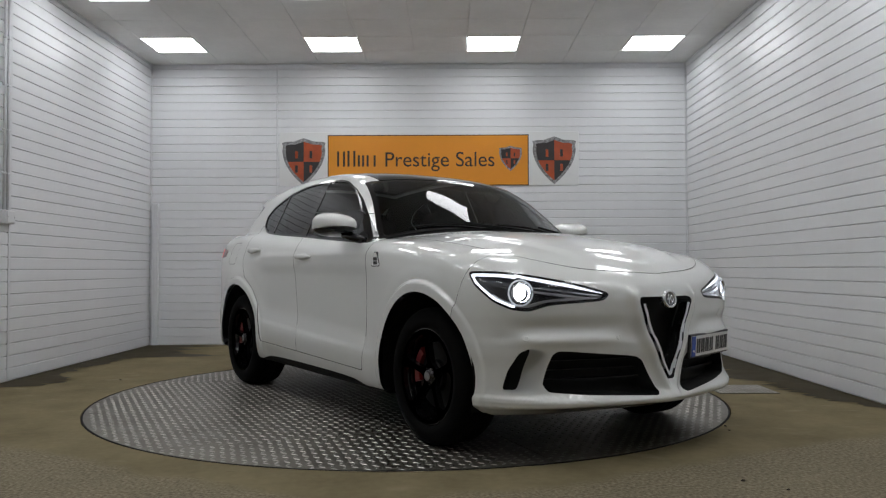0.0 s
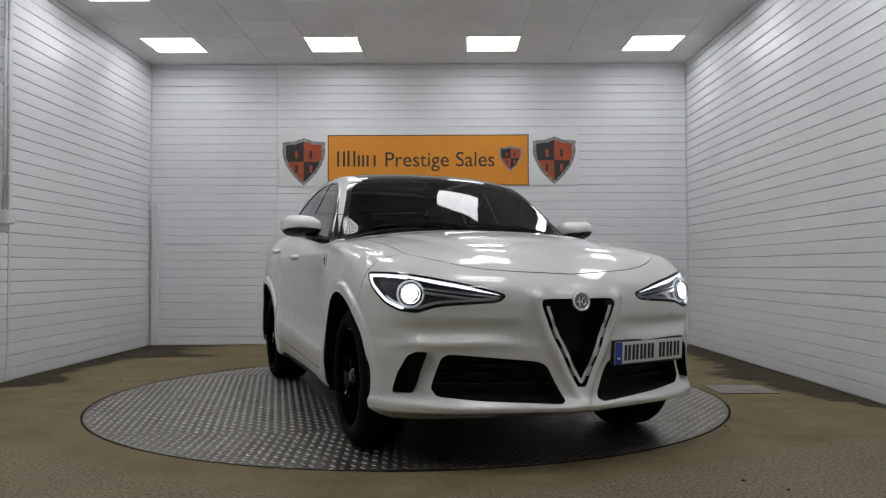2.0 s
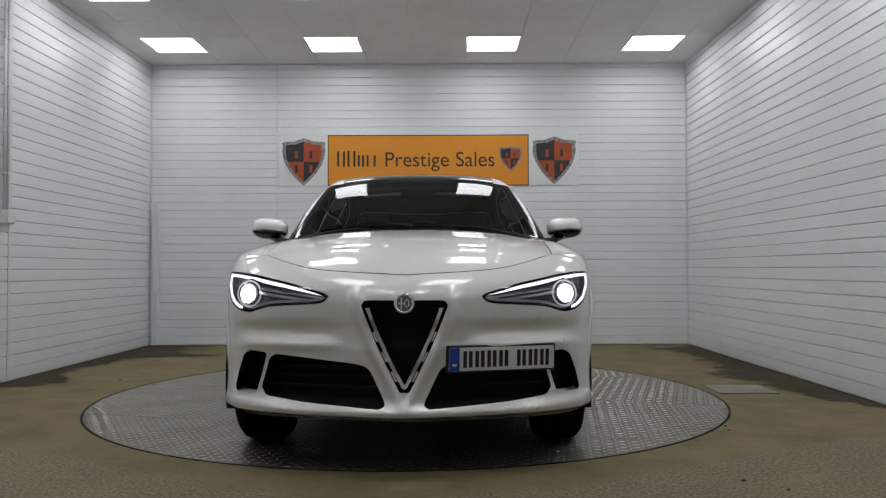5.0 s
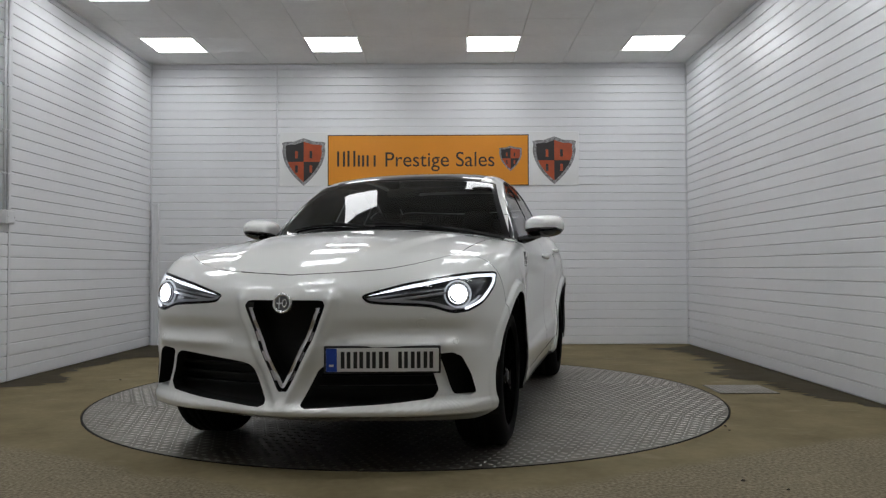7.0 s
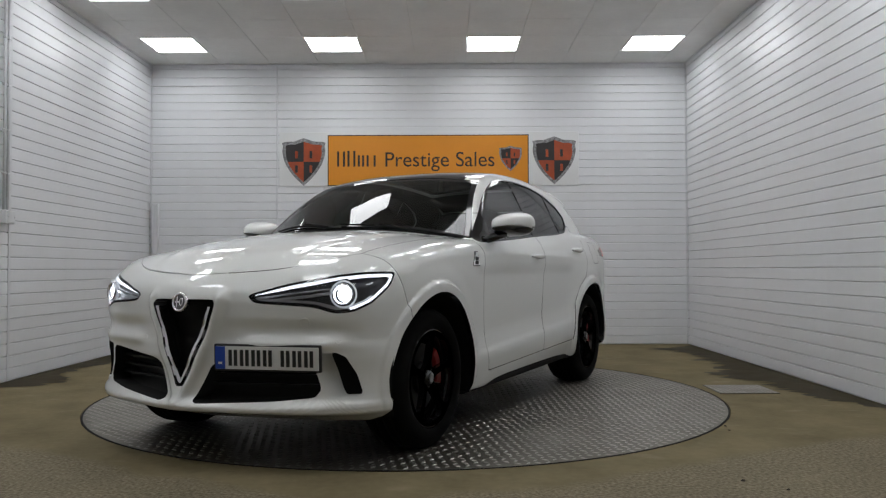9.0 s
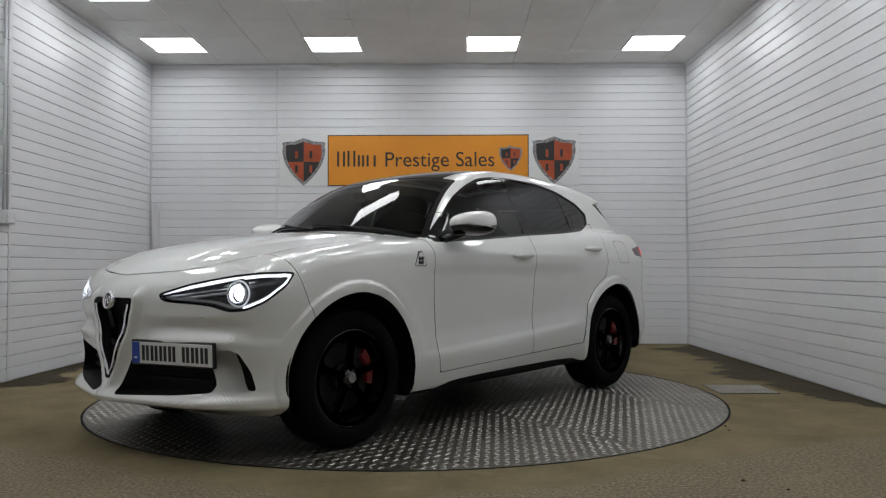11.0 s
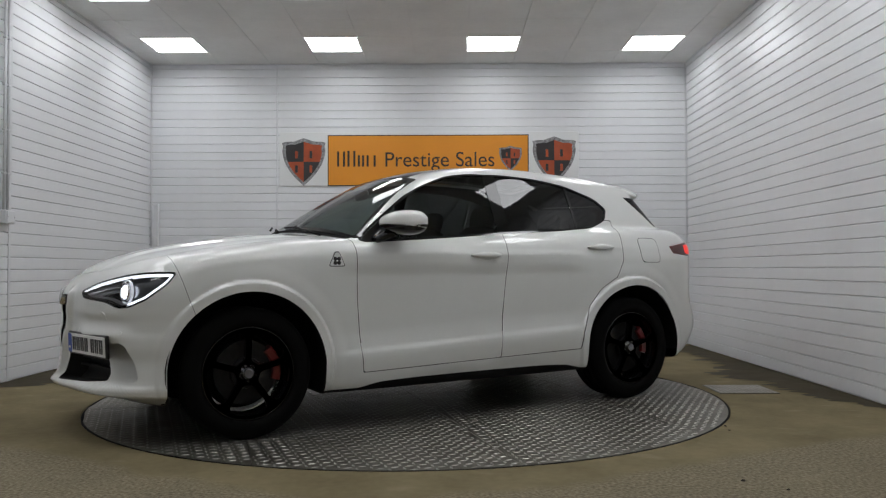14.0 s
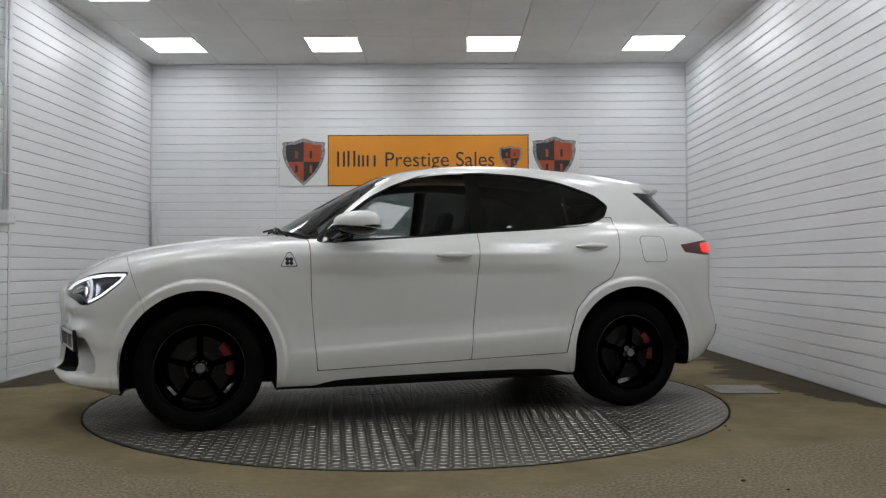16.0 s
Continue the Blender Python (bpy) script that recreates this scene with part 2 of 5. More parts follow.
J = -1.868  # joint of the back wall
board_wall("wall_back", XR - XL, pose(XL, YB + 0.014, 0), [(0.014, J - XL - 0.009, H), (J - XL + 0.009, XR - XL - 0.014, H)], "back wall of white horizontal plastic boards")
LEN = YB - YF
board_wall("wall_left", LEN, pose(XL - 0.014, YF, 0, 0, 0, 90), [(0.0, 0.70 - YF - 0.02, H), (0.70 - YF + 0.02, LEN, H)], "side wall of glossy white horizontal boards")
board_wall("wall_right", LEN, pose(XR + 0.014, YB, 0, 0, 0, -90), [(0.0, LEN, H)], "side wall of glossy white horizontal boards")
# Unseen wall closing the room, kept pale to bounce light on the car's front.
bm = box(XL, XR, YF - 0.15, YF, 0, H + 0.1)
tagged(part("wall_front", bm, M_FRONTWALL), "unseen pale wall closing the room, added to bounce light", "wall", kind="structure")


def trim(name, x0, x1, y0, y1, z0, z1, label, bevel=0.004):
    return tagged(part(name, box(x0, x1, y0, y1, z0, z1, bevel), M_TRIM), label, "trim", kind="structure")


trim("trim", J - 0.008, J + 0.008, YB - 0.003, YB + 0.012, 0, H, "white plastic strip joining the wall boards")
trim("trim", XL - 0.012, XL + 0.006, 0.681, 0.719, 0, H, "white plastic strip joining the wall boards")
trim("trim", XL, XL + 0.014, YB - 0.014, YB, 0, H, "white plastic corner strip")
trim("trim", XR - 0.014, XR, YB - 0.014, YB, 0, H, "white plastic corner strip")
trim("trim", XL + 0.03, XR - 0.03, YB - 0.016, YB, H - 0.02, H - 0.001, "white edge strip under the ceiling")
trim("trim", XL, XL + 0.016, YF, YB - 0.03, H - 0.02, H - 0.001, "white edge strip under the ceiling")
trim("trim", XR - 0.016, XR, YF, YB - 0.03, H - 0.02, H - 0.001, "white edge strip under the ceiling")


def build_trunking():
    t = empty("cable_trunking", pose(XL + 0.035, YB - 0.03, 0))
    part("cover", box(0.0, 0.078, -0.012, 0.028, 0, 1.75, 0.004), M_TRIM, t)
    part("rib", box(0.0, 0.014, -0.024, -0.012, 0, 1.75, 0.003), M_TRIM, t)
    part("rib", box(0.062, 0.078, -0.024, -0.012, 0, 1.75, 0.003), M_TRIM, t)
    part("end_cap", box(-0.004, 0.082, -0.028, 0.028, 1.75, 1.768, 0.004), M_TRIM, t)
    return tagged(t, "white plastic cable trunking in the wall corner", "trunking")


build_trunking()


def build_conduit(y, z1):
    c = empty("conduit", pose(XL + 0.016, y, 0))
    part("pipe", tube([(0, 0, z1), (0, 0, H - 0.04)], 0.012), M_TRIM, c, smooth=True)
    for z in (1.75, 2.12, 2.5, 2.9, 3.3):
        part("clip", box(-0.016, 0.014, -0.018, 0.018, z, z + 0.018, 0.003), M_TRIM, c)
    return tagged(c, "white plastic cable conduit clipped to the wall", "conduit", group="conduits on the side wall")


build_conduit(0.64, 1.45)
build_conduit(0.585, 1.45)
sb = empty("switch_box", pose(XL, 0.62, 1.38))
part("housing", box(0.0, 0.055, -0.07, 0.075, -0.045, 0.07, 0.008, 2), M_TRIM, sb)
part("cover", box(0.055, 0.062, -0.06, 0.065, -0.035, 0.06, 0.003), M_TRIM, sb)
for yy in (-0.045, 0.05):
    part("screw", lathe([(0.0, 0.066), (0.004, 0.0655), (0.005, 0.062)], 10, "x"), M_GRID, sb).location = (0, yy, 0.012)
tagged(sb, "white plastic switch box under two conduits", "switch box")


# ---- ceiling with square tiles and light panels ----
LX = (-2.86, -1.025, 0.805, 2.64)
# The -4.195 row is unseen: added to brighten the car's front.
LY = (3.005, 1.205, -0.595, -2.395, -4.195)
def build_ceiling():
    bm = bmesh.new()
    add_box(bm, XL - 0.1, XR + 0.1, YF - 0.1, YB + 0.1, H + 0.02, H + 0.12)
    lamps = [(x, y) for x in LX for y in LY]
    def free(x, y):
        return all(abs(x - a) > 0.33 or abs(y - b) > 0.33 for a, b in lamps)
    # tiles are cut along the lamp raster, with a thin shadow gap between them
    ys = sorted({round(y + s * 0.302, 3) for y in LY for s in (-1, 1)} | {round(y - 0.9, 3) for y in LY} | {-6.0, -6.9, YF, YB})
    xs = sorted({round(x + s * 0.302, 3) for x in LX for s in (-1, 1)} | {round((a + b) / 2, 3) for a, b in zip(LX, LX[1:])} | {XL, XR})
    for xa, xb in zip(xs, xs[1:]):
        for ya, yb in zip(ys, ys[1:]):
            if free((xa + xb) / 2, (ya + yb) / 2):
                add_box(bm, xa + 0.0025, xb - 0.0025, ya + 0.0025, yb - 0.0025, H, H + 0.018)
    return tagged(part("ceiling", bm, M_TILE), "white suspended tile ceiling", "ceiling", kind="structure")


build_ceiling()


def build_panel():
    p = empty("ceiling_light", pose(LX[0], LY[0], H))
    part("diffuser", box(-0.288, 0.288, -0.288, 0.288, -0.002, 0.012, 0.002), M_GLOW, p, "glowing white diffuser")
    fr = bmesh.new()
    for s in (-1, 1):
        add_box(fr, -0.3, 0.3, s * 0.289 if s > 0 else -0.3, 0.3 if s > 0 else -0.289, -0.006, 0.012)
        add_box(fr, s * 0.289 if s > 0 else -0.3, 0.3 if s > 0 else -0.289, -0.2885, 0.2885, -0.006, 0.012)
    part("frame", fr, M_GRID, p)
    return tagged(p, "square glowing LED panel set in the ceiling", "ceiling light", group="ceiling light panels")


panel = build_panel()
for x in LX:
    for y in LY:
        if (x, y) != (LX[0], LY[0]):
            copy_thing(panel, pose(x, y, H))


# ---- sign on the back wall ----
M_ORANGE = material("orange_sign", (0.74, 0.28, 0.012), 0.4, var=0.06, scale=3)
M_SIGNWHITE = material("sign_white", (0.76, 0.77, 0.77), 0.4, var=0.04, scale=3)
M_INK = material("sign_ink", (0.03, 0.022, 0.018), 0.5)
M_EMBRED = material("emblem_orange", (0.44, 0.075, 0.016), 0.35, var=0.35, scale=6)
M_EMBDARK = material("emblem_dark", (0.028, 0.024, 0.024), 0.35, var=0.4, scale=6)
M_EMBRIM = material("emblem_silver", (0.42, 0.42, 0.43), 0.35, metal=0.3, var=0.85, scale=42)


def flat_text(name, text, size, mat, parent, m, depth=0.0015, shear=0.0):
    cu = bpy.data.curves.new(name, "FONT")
    cu.body, cu.size, cu.extrude, cu.shear = text, size, depth, shear
    tmp = new(name, cu)
    me = bpy.data.meshes.new_from_object(tmp.evaluated_get(bpy.context.evaluated_depsgraph_get()))
    bpy.data.objects.remove(tmp)
    me.materials.clear()
    me.materials.append(mat)
    ob = new(name, me)
    ob.parent = parent
    ob.matrix_basis = m
    return ob


def shield_outline(w, h, n=12):
    """Half a shield's edge, mirrored: pointed crown, wide shoulders, sides running to a point."""
    pts = [(0, h * 0.5), (w * 0.22, h * 0.43), (w * 0.42, h * 0.42), (w * 0.5, h * 0.40), (w * 0.475, h * 0.33)]
    for k in range(n + 1):
        t = k / n
        pts.append((w * 0.49 * (1 - t ** 2.1), h * (0.25 - 0.75 * t ** 1.05)))
    return [(-x, z) for x, z in pts[:0:-1] if x > 1e-5] + pts


def clip_half(pts, axis, keep):
    out = []
    for i, p in enumerate(pts):
        q = pts[(i + 1) % len(pts)]
        a, b = p[axis] * keep, q[axis] * keep
        if a >= 0:
            out.append(p)
        if a * b < 0:
            t = a / (a - b)
            out.append((p[0] + t * (q[0] - p[0]), p[1] + t * (q[1] - p[1])))
    return out


def build_shield(name, parent, x, z, w, h):
    """A shield in four fields, with plain bars for its letters."""
    y = -0.006
    sh = part(name, prism([(x + a, z + b) for a, b in shield_outline(w, h)], y, 0.0), M_EMBRIM, parent, "shield emblem in four orange and black fields")
    inner = shield_outline(w * 0.84, h * 0.85)
    for ax, kx in ((-1, -1), (1, 1)):
        for kz in (1, -1):
            f = clip_half(clip_half(inner, 0, kx), 1, kz)
            mat = M_EMBRED if kx * kz > 0 else M_EMBDARK
            part("field", prism([(x + a, z + b) for a, b in f], y - 0.003, y), mat, sh)
            lm = M_EMBDARK if kx * kz > 0 else M_EMBRED
            cx, cz = x + kx * w * 0.165, z + (0.15 if kz > 0 else -0.15) * h
            part("letter_bar", box(cx - w * 0.03, cx + w * 0.03, y - 0.006, y - 0.003, cz - h * 0.075, cz + h * 0.075), lm, sh)
    return sh


def build_sign():
    s = empty("wall_sign", pose(0, YB - 0.002, 0))
    part("backing_board", box(-1.832, 1.928, -0.010, 0.0, 1.990, 2.668, 0.003), M_SIGNWHITE, s, "white backing board")
    part("border", box(-1.224, 1.300, -0.013, -0.010, 1.990, 2.632), M_INK, s)
    face = part("orange_face", box(-1.212, 1.288, -0.016, -0.013, 2.002, 2.620), M_ORANGE, s, "orange printed panel")
    # the trade name stands as plain bars of its letters' size
    for x0, x1, z1 in ((-1.105, -1.005, 2.425), (-0.975, -0.875, 2.43), (-0.845, -0.765, 2.375), (-0.735, -0.620, 2.375)):
        for xa in (x0, x1 - 0.026):
            part("letter_bar", box(xa, xa + 0.026, -0.019, -0.016, 2.233, z1), M_INK, face)
    t = flat_text("lettering", "Prestige Sales", 0.235, M_INK, s, pose(-0.515, -0.018, 2.233, 90))
    w = max(v.co.x for v in t.data.vertices)
    t.matrix_basis = pose(-0.515, -0.018, 2.233, 90) @ Matrix.Diagonal((1.385 / w, 1.12, 1, 1))
    tagged(t, "dark lettering")
    for nm, x, z, w, h, y in (("emblem", -1.525, 2.295, 0.55, 0.60, 0), ("emblem", 1.62, 2.305, 0.55, 0.60, 0), ("emblem", 1.072, 2.33, 0.29, 0.32, 0)):
        e = build_shield(nm, s, x, z, w, h)
        e.location = (0, -0.010 if abs(x) > 1.3 else -0.016, 0)
    return tagged(s, "orange showroom sign between two shield emblems", "sign")


build_sign()


# ---- drain cover beside the turntable ----
def lug_mesh(spots, lx, ly, hgt):
    """Raised tread lugs at (x, y, turn, z): low, tapered bars, all in one mesh."""
    verts, faces = [], []
    for x, y, a, z in spots:
        c, s = math.cos(a), math.sin(a)
        i = len(verts)
        for px, py, pz in ((-lx, 0, 0), (0, -ly, 0), (lx, 0, 0), (0, ly, 0), (-lx * 0.55, 0, hgt), (0, -ly * 0.45, hgt), (lx * 0.55, 0, hgt), (0, ly * 0.45, hgt)):
            verts.append((x + c * px - s * py, y + s * px + c * py, z + pz))
        faces += [(i, i + 1, i + 5, i + 4), (i + 1, i + 2, i + 6, i + 5), (i + 2, i + 3, i + 7, i + 6), (i + 3, i, i + 4, i + 7), (i + 4, i + 5, i + 6, i + 7)]
    me = bpy.data.meshes.new("tread")
    me.from_pydata(verts, [], faces)
    return me


M_LUG = material("worn_lug_steel", (0.46, 0.445, 0.41), 0.36, metal=0.9, var=0.3, scale=3, rvar=0.1)
dc = empty("drain_cover", pose(2.555, 0.195, 0.0))
part("plate", box(-0.225, 0.225, -0.21, 0.21, 0.0, 0.006, 0.002), M_STEEL, dc)
me = lug_mesh([(-0.2 + 0.036 * i, -0.185 + 0.036 * j, math.pi / 4 if (i + j) % 2 else -math.pi / 4, 0.006) for i in range(12) for j in range(11)], 0.016, 0.006, 0.002)
me.materials.append(M_LUG)
lg = new("tread", me)
lg.parent = dc
tagged(dc, "steel chequer-plate drain cover in the concrete", "drain cover")


# ---- grit on the floor ----
def build_grit(x, y, r, k):
    bm = bmesh.new()
    bmesh.ops.create_icosphere(bm, subdivisions=2, radius=r)
    for v in bm.verts:
        v.co *= 1 + 0.5 * noise.noise(v.co * (1.2 / r) + Vector((k * 3.1, 0, 0)))
        v.co.z = max(v.co.z * 0.55, -r * 0.3)
    low = min(v.co.z for v in bm.verts)
    ob = part("pebble", bm, M_GRIT)
    ob.matrix_basis = pose(x, y, -low, 0, 0, 40 * k)
    return tagged(ob, "small dark crumb of grit on the concrete", "pebble", group="grit on the floor")


M_GRIT = material("dark_grit", (0.05, 0.043, 0.032), 0.9, spec=0.1, var=0.4, scale=40, bump=0.3)
for k, (x, y, r) in enumerate([(1.94, -1.23, 0.0084), (1.92, -1.35, 0.0066), (-2.53, 0.78, 0.0078), (1.59, -2.44, 0.0096), (1.73, -2.58, 0.0072)]):
    build_grit(x, y, r, k)


# ---- turntable ----
LAY = math.radians(-13.5)  # how the sheets lie across the disc


def build_turntable():
    t = empty("turntable", pose(0, 0, 0))
    base = lathe([(0.0, -0.1), (RTAB - 0.02, -0.1), (RTAB, -0.09), (RTAB, -0.012), (RTAB - 0.004, -0.006)], 128, "z")
    part("drum", base, M_BLACK, t)
    part("rim", lathe([(RTAB - 0.008, -0.002), (RTAB - 0.008, 0.002), (RTAB - 0.004, 0.003), (RTAB, 0.001), (RTAB, -0.01)], 160, "z"), M_BLACK, t, "dark rubbed edge band")
    # plates: strips across the disc, each sheet turned against its neighbours
    cuts = [-RTAB, -1.25, 0.0, 1.25, RTAB]
    lo = 0
    for a, b in zip(cuts, cuts[1:]):
        for side in (-1, 1):
            pts = []
            n = 24
            g = 0.0015
            r = RTAB - 0.009
            xa, xb = max(a, -r) + g, min(b, r) - g
            top = [(xa + (xb - xa) * k / n) for k in range(n + 1)]
            pts = [(x, side * g) for x in top] + [(x, side * max(g * 2, math.sqrt(max(0, r * r - x * x)))) for x in top[::-1]]
            bm = prism(pts, -0.012, 0.0, "xy")
            bmesh.ops.rotate(bm, verts=bm.verts, cent=(0, 0, 0), matrix=Matrix.Rotation(LAY, 3, "Z"))
            pl = part("tread_plate", bm, M_STEEL, t)
            turn = (lo % 2) * math.pi / 4 + math.radians(5 if lo % 3 else -4)
            spots = []
            stp = 0.050
            for i in range(-75, 76):
                for j in range(-75, 76):
                    u, v = i * stp, j * stp
                    x = u * math.cos(turn) - v * math.sin(turn)
                    y = u * math.sin(turn) + v * math.cos(turn)
                    if xa + 0.01 < x < xb - 0.01 and side * y > 0.01 and x * x + y * y < (r - 0.012) ** 2:
                        c, sn = math.cos(LAY), math.sin(LAY)
                        spots.append((x * c - y * sn, x * sn + y * c, LAY + turn + (math.pi / 4 if (i + j) % 2 else -math.pi / 4), 0.0))
            me = lug_mesh(spots, 0.022, 0.008, 0.003)
            me.materials.append(M_LUG)
            ob = new("tread", me)
            ob.parent = pl
            tagged(ob, kind="stuff")
            lo += 1
    return tagged(t, "round steel chequer-plate turntable flush with the floor", "turntable")


TABLE = build_turntable()

# ---- the car: x forward from mid wheelbase, y to its left, z up ----
M_GLASS = glass("tinted_windscreen", (0.34, 0.40, 0.39), ior=1.4)
M_PRIVACY = glass("dark_side_glass", (0.05, 0.055, 0.055))
M_SIDEGLASS = glass("tinted_front_side_glass", (0.36, 0.40, 0.39))
M_LENS = glass("clear_lens", (0.93, 0.94, 0.95))
M_PILLAR = material("satin_black_pillar", (0.004, 0.004, 0.004), 0.03, spec=0.3)
M_CHROME = material("satin_chrome", (0.80, 0.80, 0.82), 0.22, metal=1.0)
M_RIM = material("gloss_black_alloy", (0.005, 0.005, 0.006), 0.11, spec=0.6)
M_DISC = material("brake_disc_steel", (0.035, 0.035, 0.036), 0.5, metal=0.9, var=0.3, scale=30)
M_CALIPER = material("red_caliper_paint", (0.16, 0.007, 0.008), 0.35, coat=0.3)
M_GAP = material("shut_line_shadow", (0.05, 0.05, 0.05), 0.7)
M_TRIMDARK = material("dark_cabin_trim", (0.012, 0.012, 0.013), 0.8, spec=0.15, var=0.3, scale=15, bump=0.15, bscale=250)
M_LEATHER = material("dark_leather", (0.014, 0.013, 0.014), 0.6, spec=0.2, var=0.3, scale=10, bump=0.2, bscale=180)
M_LAMPGLOW = material("led_white", (0.92, 0.95, 1.0), 0.3, emit=1.3)
M_HALO = material("halo_white", (0.75, 0.78, 0.82), 0.3, emit=0.35)
M_BEAM = material("projector_glow", (0.90, 0.94, 1.0), 0.2, emit=7.0)
M_LAMPBOWL = material("dark_lamp_bowl", (0.05, 0.05, 0.052), 0.3, metal=0.6, var=0.3, scale=20)
M_FIN = material("silver_lamp_fin", (0.55, 0.55, 0.57), 0.3, metal=0.8)
M_BEZEL = material("lamp_bezel", (0.22, 0.22, 0.23), 0.25, metal=0.6)
M_TAIL = material("tail_lamp_red", (0.085, 0.003, 0.004), 0.1, coat=0.8)
M_TAILGLOW = material("tail_led_red", (1.0, 0.05, 0.04), 0.3, emit=0.5)
M_PLATE = material("plate_white", (0.72, 0.72, 0.70), 0.35, var=0.04, scale=10)
M_PLATEINK = material("plate_black", (0.015, 0.015, 0.015), 0.4)
M_BLUE = material("plate_blue", (0.015, 0.06, 0.38), 0.4)


def mesh_grille():
    """Honeycomb-like black mesh: a cell pattern as relief and depth."""
    m = material("black_grille_mesh", (0.004, 0.004, 0.004), 0.6, spec=0.25)
    return m


M_MESH = mesh_grille()


def curve(*knots):
    """A smooth monotone curve through a few knots."""
    xs = np.array([k[0] for k in knots], float)
    ys = np.array([k[1] for k in knots], float)
    h, dlt = np.diff(xs), np.diff(ys) / np.diff(xs)
    m = np.zeros_like(xs)
    m[0], m[-1] = dlt[0], dlt[-1]
    for i in range(1, len(xs) - 1):
        if dlt[i - 1] * dlt[i] > 0:
            w1, w2 = 2 * h[i] + h[i - 1], h[i] + 2 * h[i - 1]
            m[i] = (w1 + w2) / (w1 / dlt[i - 1] + w2 / dlt[i])

    def at(x):
        x = np.clip(np.asarray(x, float), xs[0], xs[-1])
        i = np.clip(np.searchsorted(xs, x) - 1, 0, len(h) - 1)
        t = (x - xs[i]) / h[i]
        return ys[i] * (1 + 2 * t) * (1 - t) ** 2 + h[i] * m[i] * t * (1 - t) ** 2 + ys[i + 1] * t * t * (3 - 2 * t) + h[i] * m[i + 1] * t * t * (t - 1)
    return at


def smax(a, b, k):
    h = np.clip(0.5 + 0.5 * (a - b) / k, 0, 1)
    return b + (a - b) * h + k * h * (1 - h)


def smin(a, b, k):
    return -smax(-a, -b, k)


def step(a, b, x):
    t = np.clip((x - a) / (b - a), 0, 1)
    return t * t * (3 - 2 * t)


AXF, AXR, HUBZ = 1.409, -1.409, 0.37
TOP = curve((-2.5, 1.20), (-2.2, 1.25), (-1.9, 1.295), (-1.4, 1.30), (-0.8, 1.265), (-0.3, 1.235), (0.2, 1.20), (0.73, 1.185), (1.1, 1.172), (1.44, 1.135), (1.83, 1.066), (2.08, 0.985), (2.2, 0.925), (2.4, 0.80))
PLAN = curve((-2.5, 0.80), (-2.2, 0.865), (-1.9, 0.91), (-1.41, 0.94), (-0.9, 0.932), (0.0, 0.930), (0.75, 0.932), (1.2, 0.938), (1.5, 0.942), (1.8, 0.935), (2.0, 0.915), (2.3, 0.87))
FLANK = curve((0.2, -0.035), (0.28, -0.012), (0.36, 0.006), (0.455, 0.012), (0.485, 0.010), (0.525, -0.002), (0.63, -0.014), (0.78, -0.010), (0.90, -0.006), (0.985, 0.006), (1.03, 0.005), (1.08, -0.015), (1.2, -0.07), (1.35, -0.14))
WING = curve((0.2, -0.030), (0.30, -0.008), (0.42, 0.004), (0.62, 0.000), (0.80, 0.002), (0.92, 0.004), (1.0, 0.001), (1.08, -0.018), (1.2, -0.07), (1.35, -0.14))
NOSE = curve((0.18, -0.20), (0.225, -0.12), (0.25, -0.05), (0.264, 0.010), (0.276, 0.046), (0.294, 0.052), (0.310, 0.038), (0.335, 0.004), (0.36, -0.006), (0.45, -0.014), (0.53, -0.004), (0.57, -0.003), (0.615, -0.010), (0.66, -0.008), (0.72, 0.002), (0.78, 0.003), (0.85, -0.012), (0.92, -0.06), (1.05, -0.2))
VEE = curve((0.28, -0.03), (0.33, 0.0), (0.38, 0.024), (0.60, 0.135), (0.78, 0.20), (0.85, 0.205))
TAILZ = curve((0.25, 0.22), (0.35, 0.09), (0.53, 0.0), (0.76, 0.05), (1.0, 0.045), (1.09, 0.05), (1.19, 0.10), (1.25, 0.19), (1.35, 0.35))
BELLY = curve((-2.5, 0.44), (-2.2, 0.33), (-1.9, 0.27), (-1.0, 0.23), (1.0, 0.215), (1.9, 0.21), (2.2, 0.22), (2.4, 0.24))
ROOF = curve((-2.4, 1.43), (-2.05, 1.525), (-1.6, 1.615), (-1.1, 1.667), (-0.6, 1.687), (-0.3, 1.680), (0.0, 1.648), (0.2, 1.604), (0.4, 1.512), (0.62, 1.390), (0.95, 1.192), (1.3, 0.98), (2.8, 0.10))
CABIN = curve((-2.5, 0.64), (-2.1, 0.73), (-1.7, 0.80), (-1.2, 0.845), (-0.6, 0.868), (0.0, 0.872), (0.5, 0.868), (0.8, 0.855), (1.2, 0.80))
TUMBLE = curve((1.0, 0.05), (1.13, 0.0), (1.3, -0.075), (1.45, -0.148), (1.55, -0.20), (1.62, -0.24), (1.72, -0.31))


def sweep_x(x, s):
    """Windscreen coordinate: its base and top bow back towards the pillars."""
    return x + (0.05 * step(-0.6, 0.2, x) + 0.115 * step(0.25, 0.85, x)) * (s / 0.75) ** 2.2


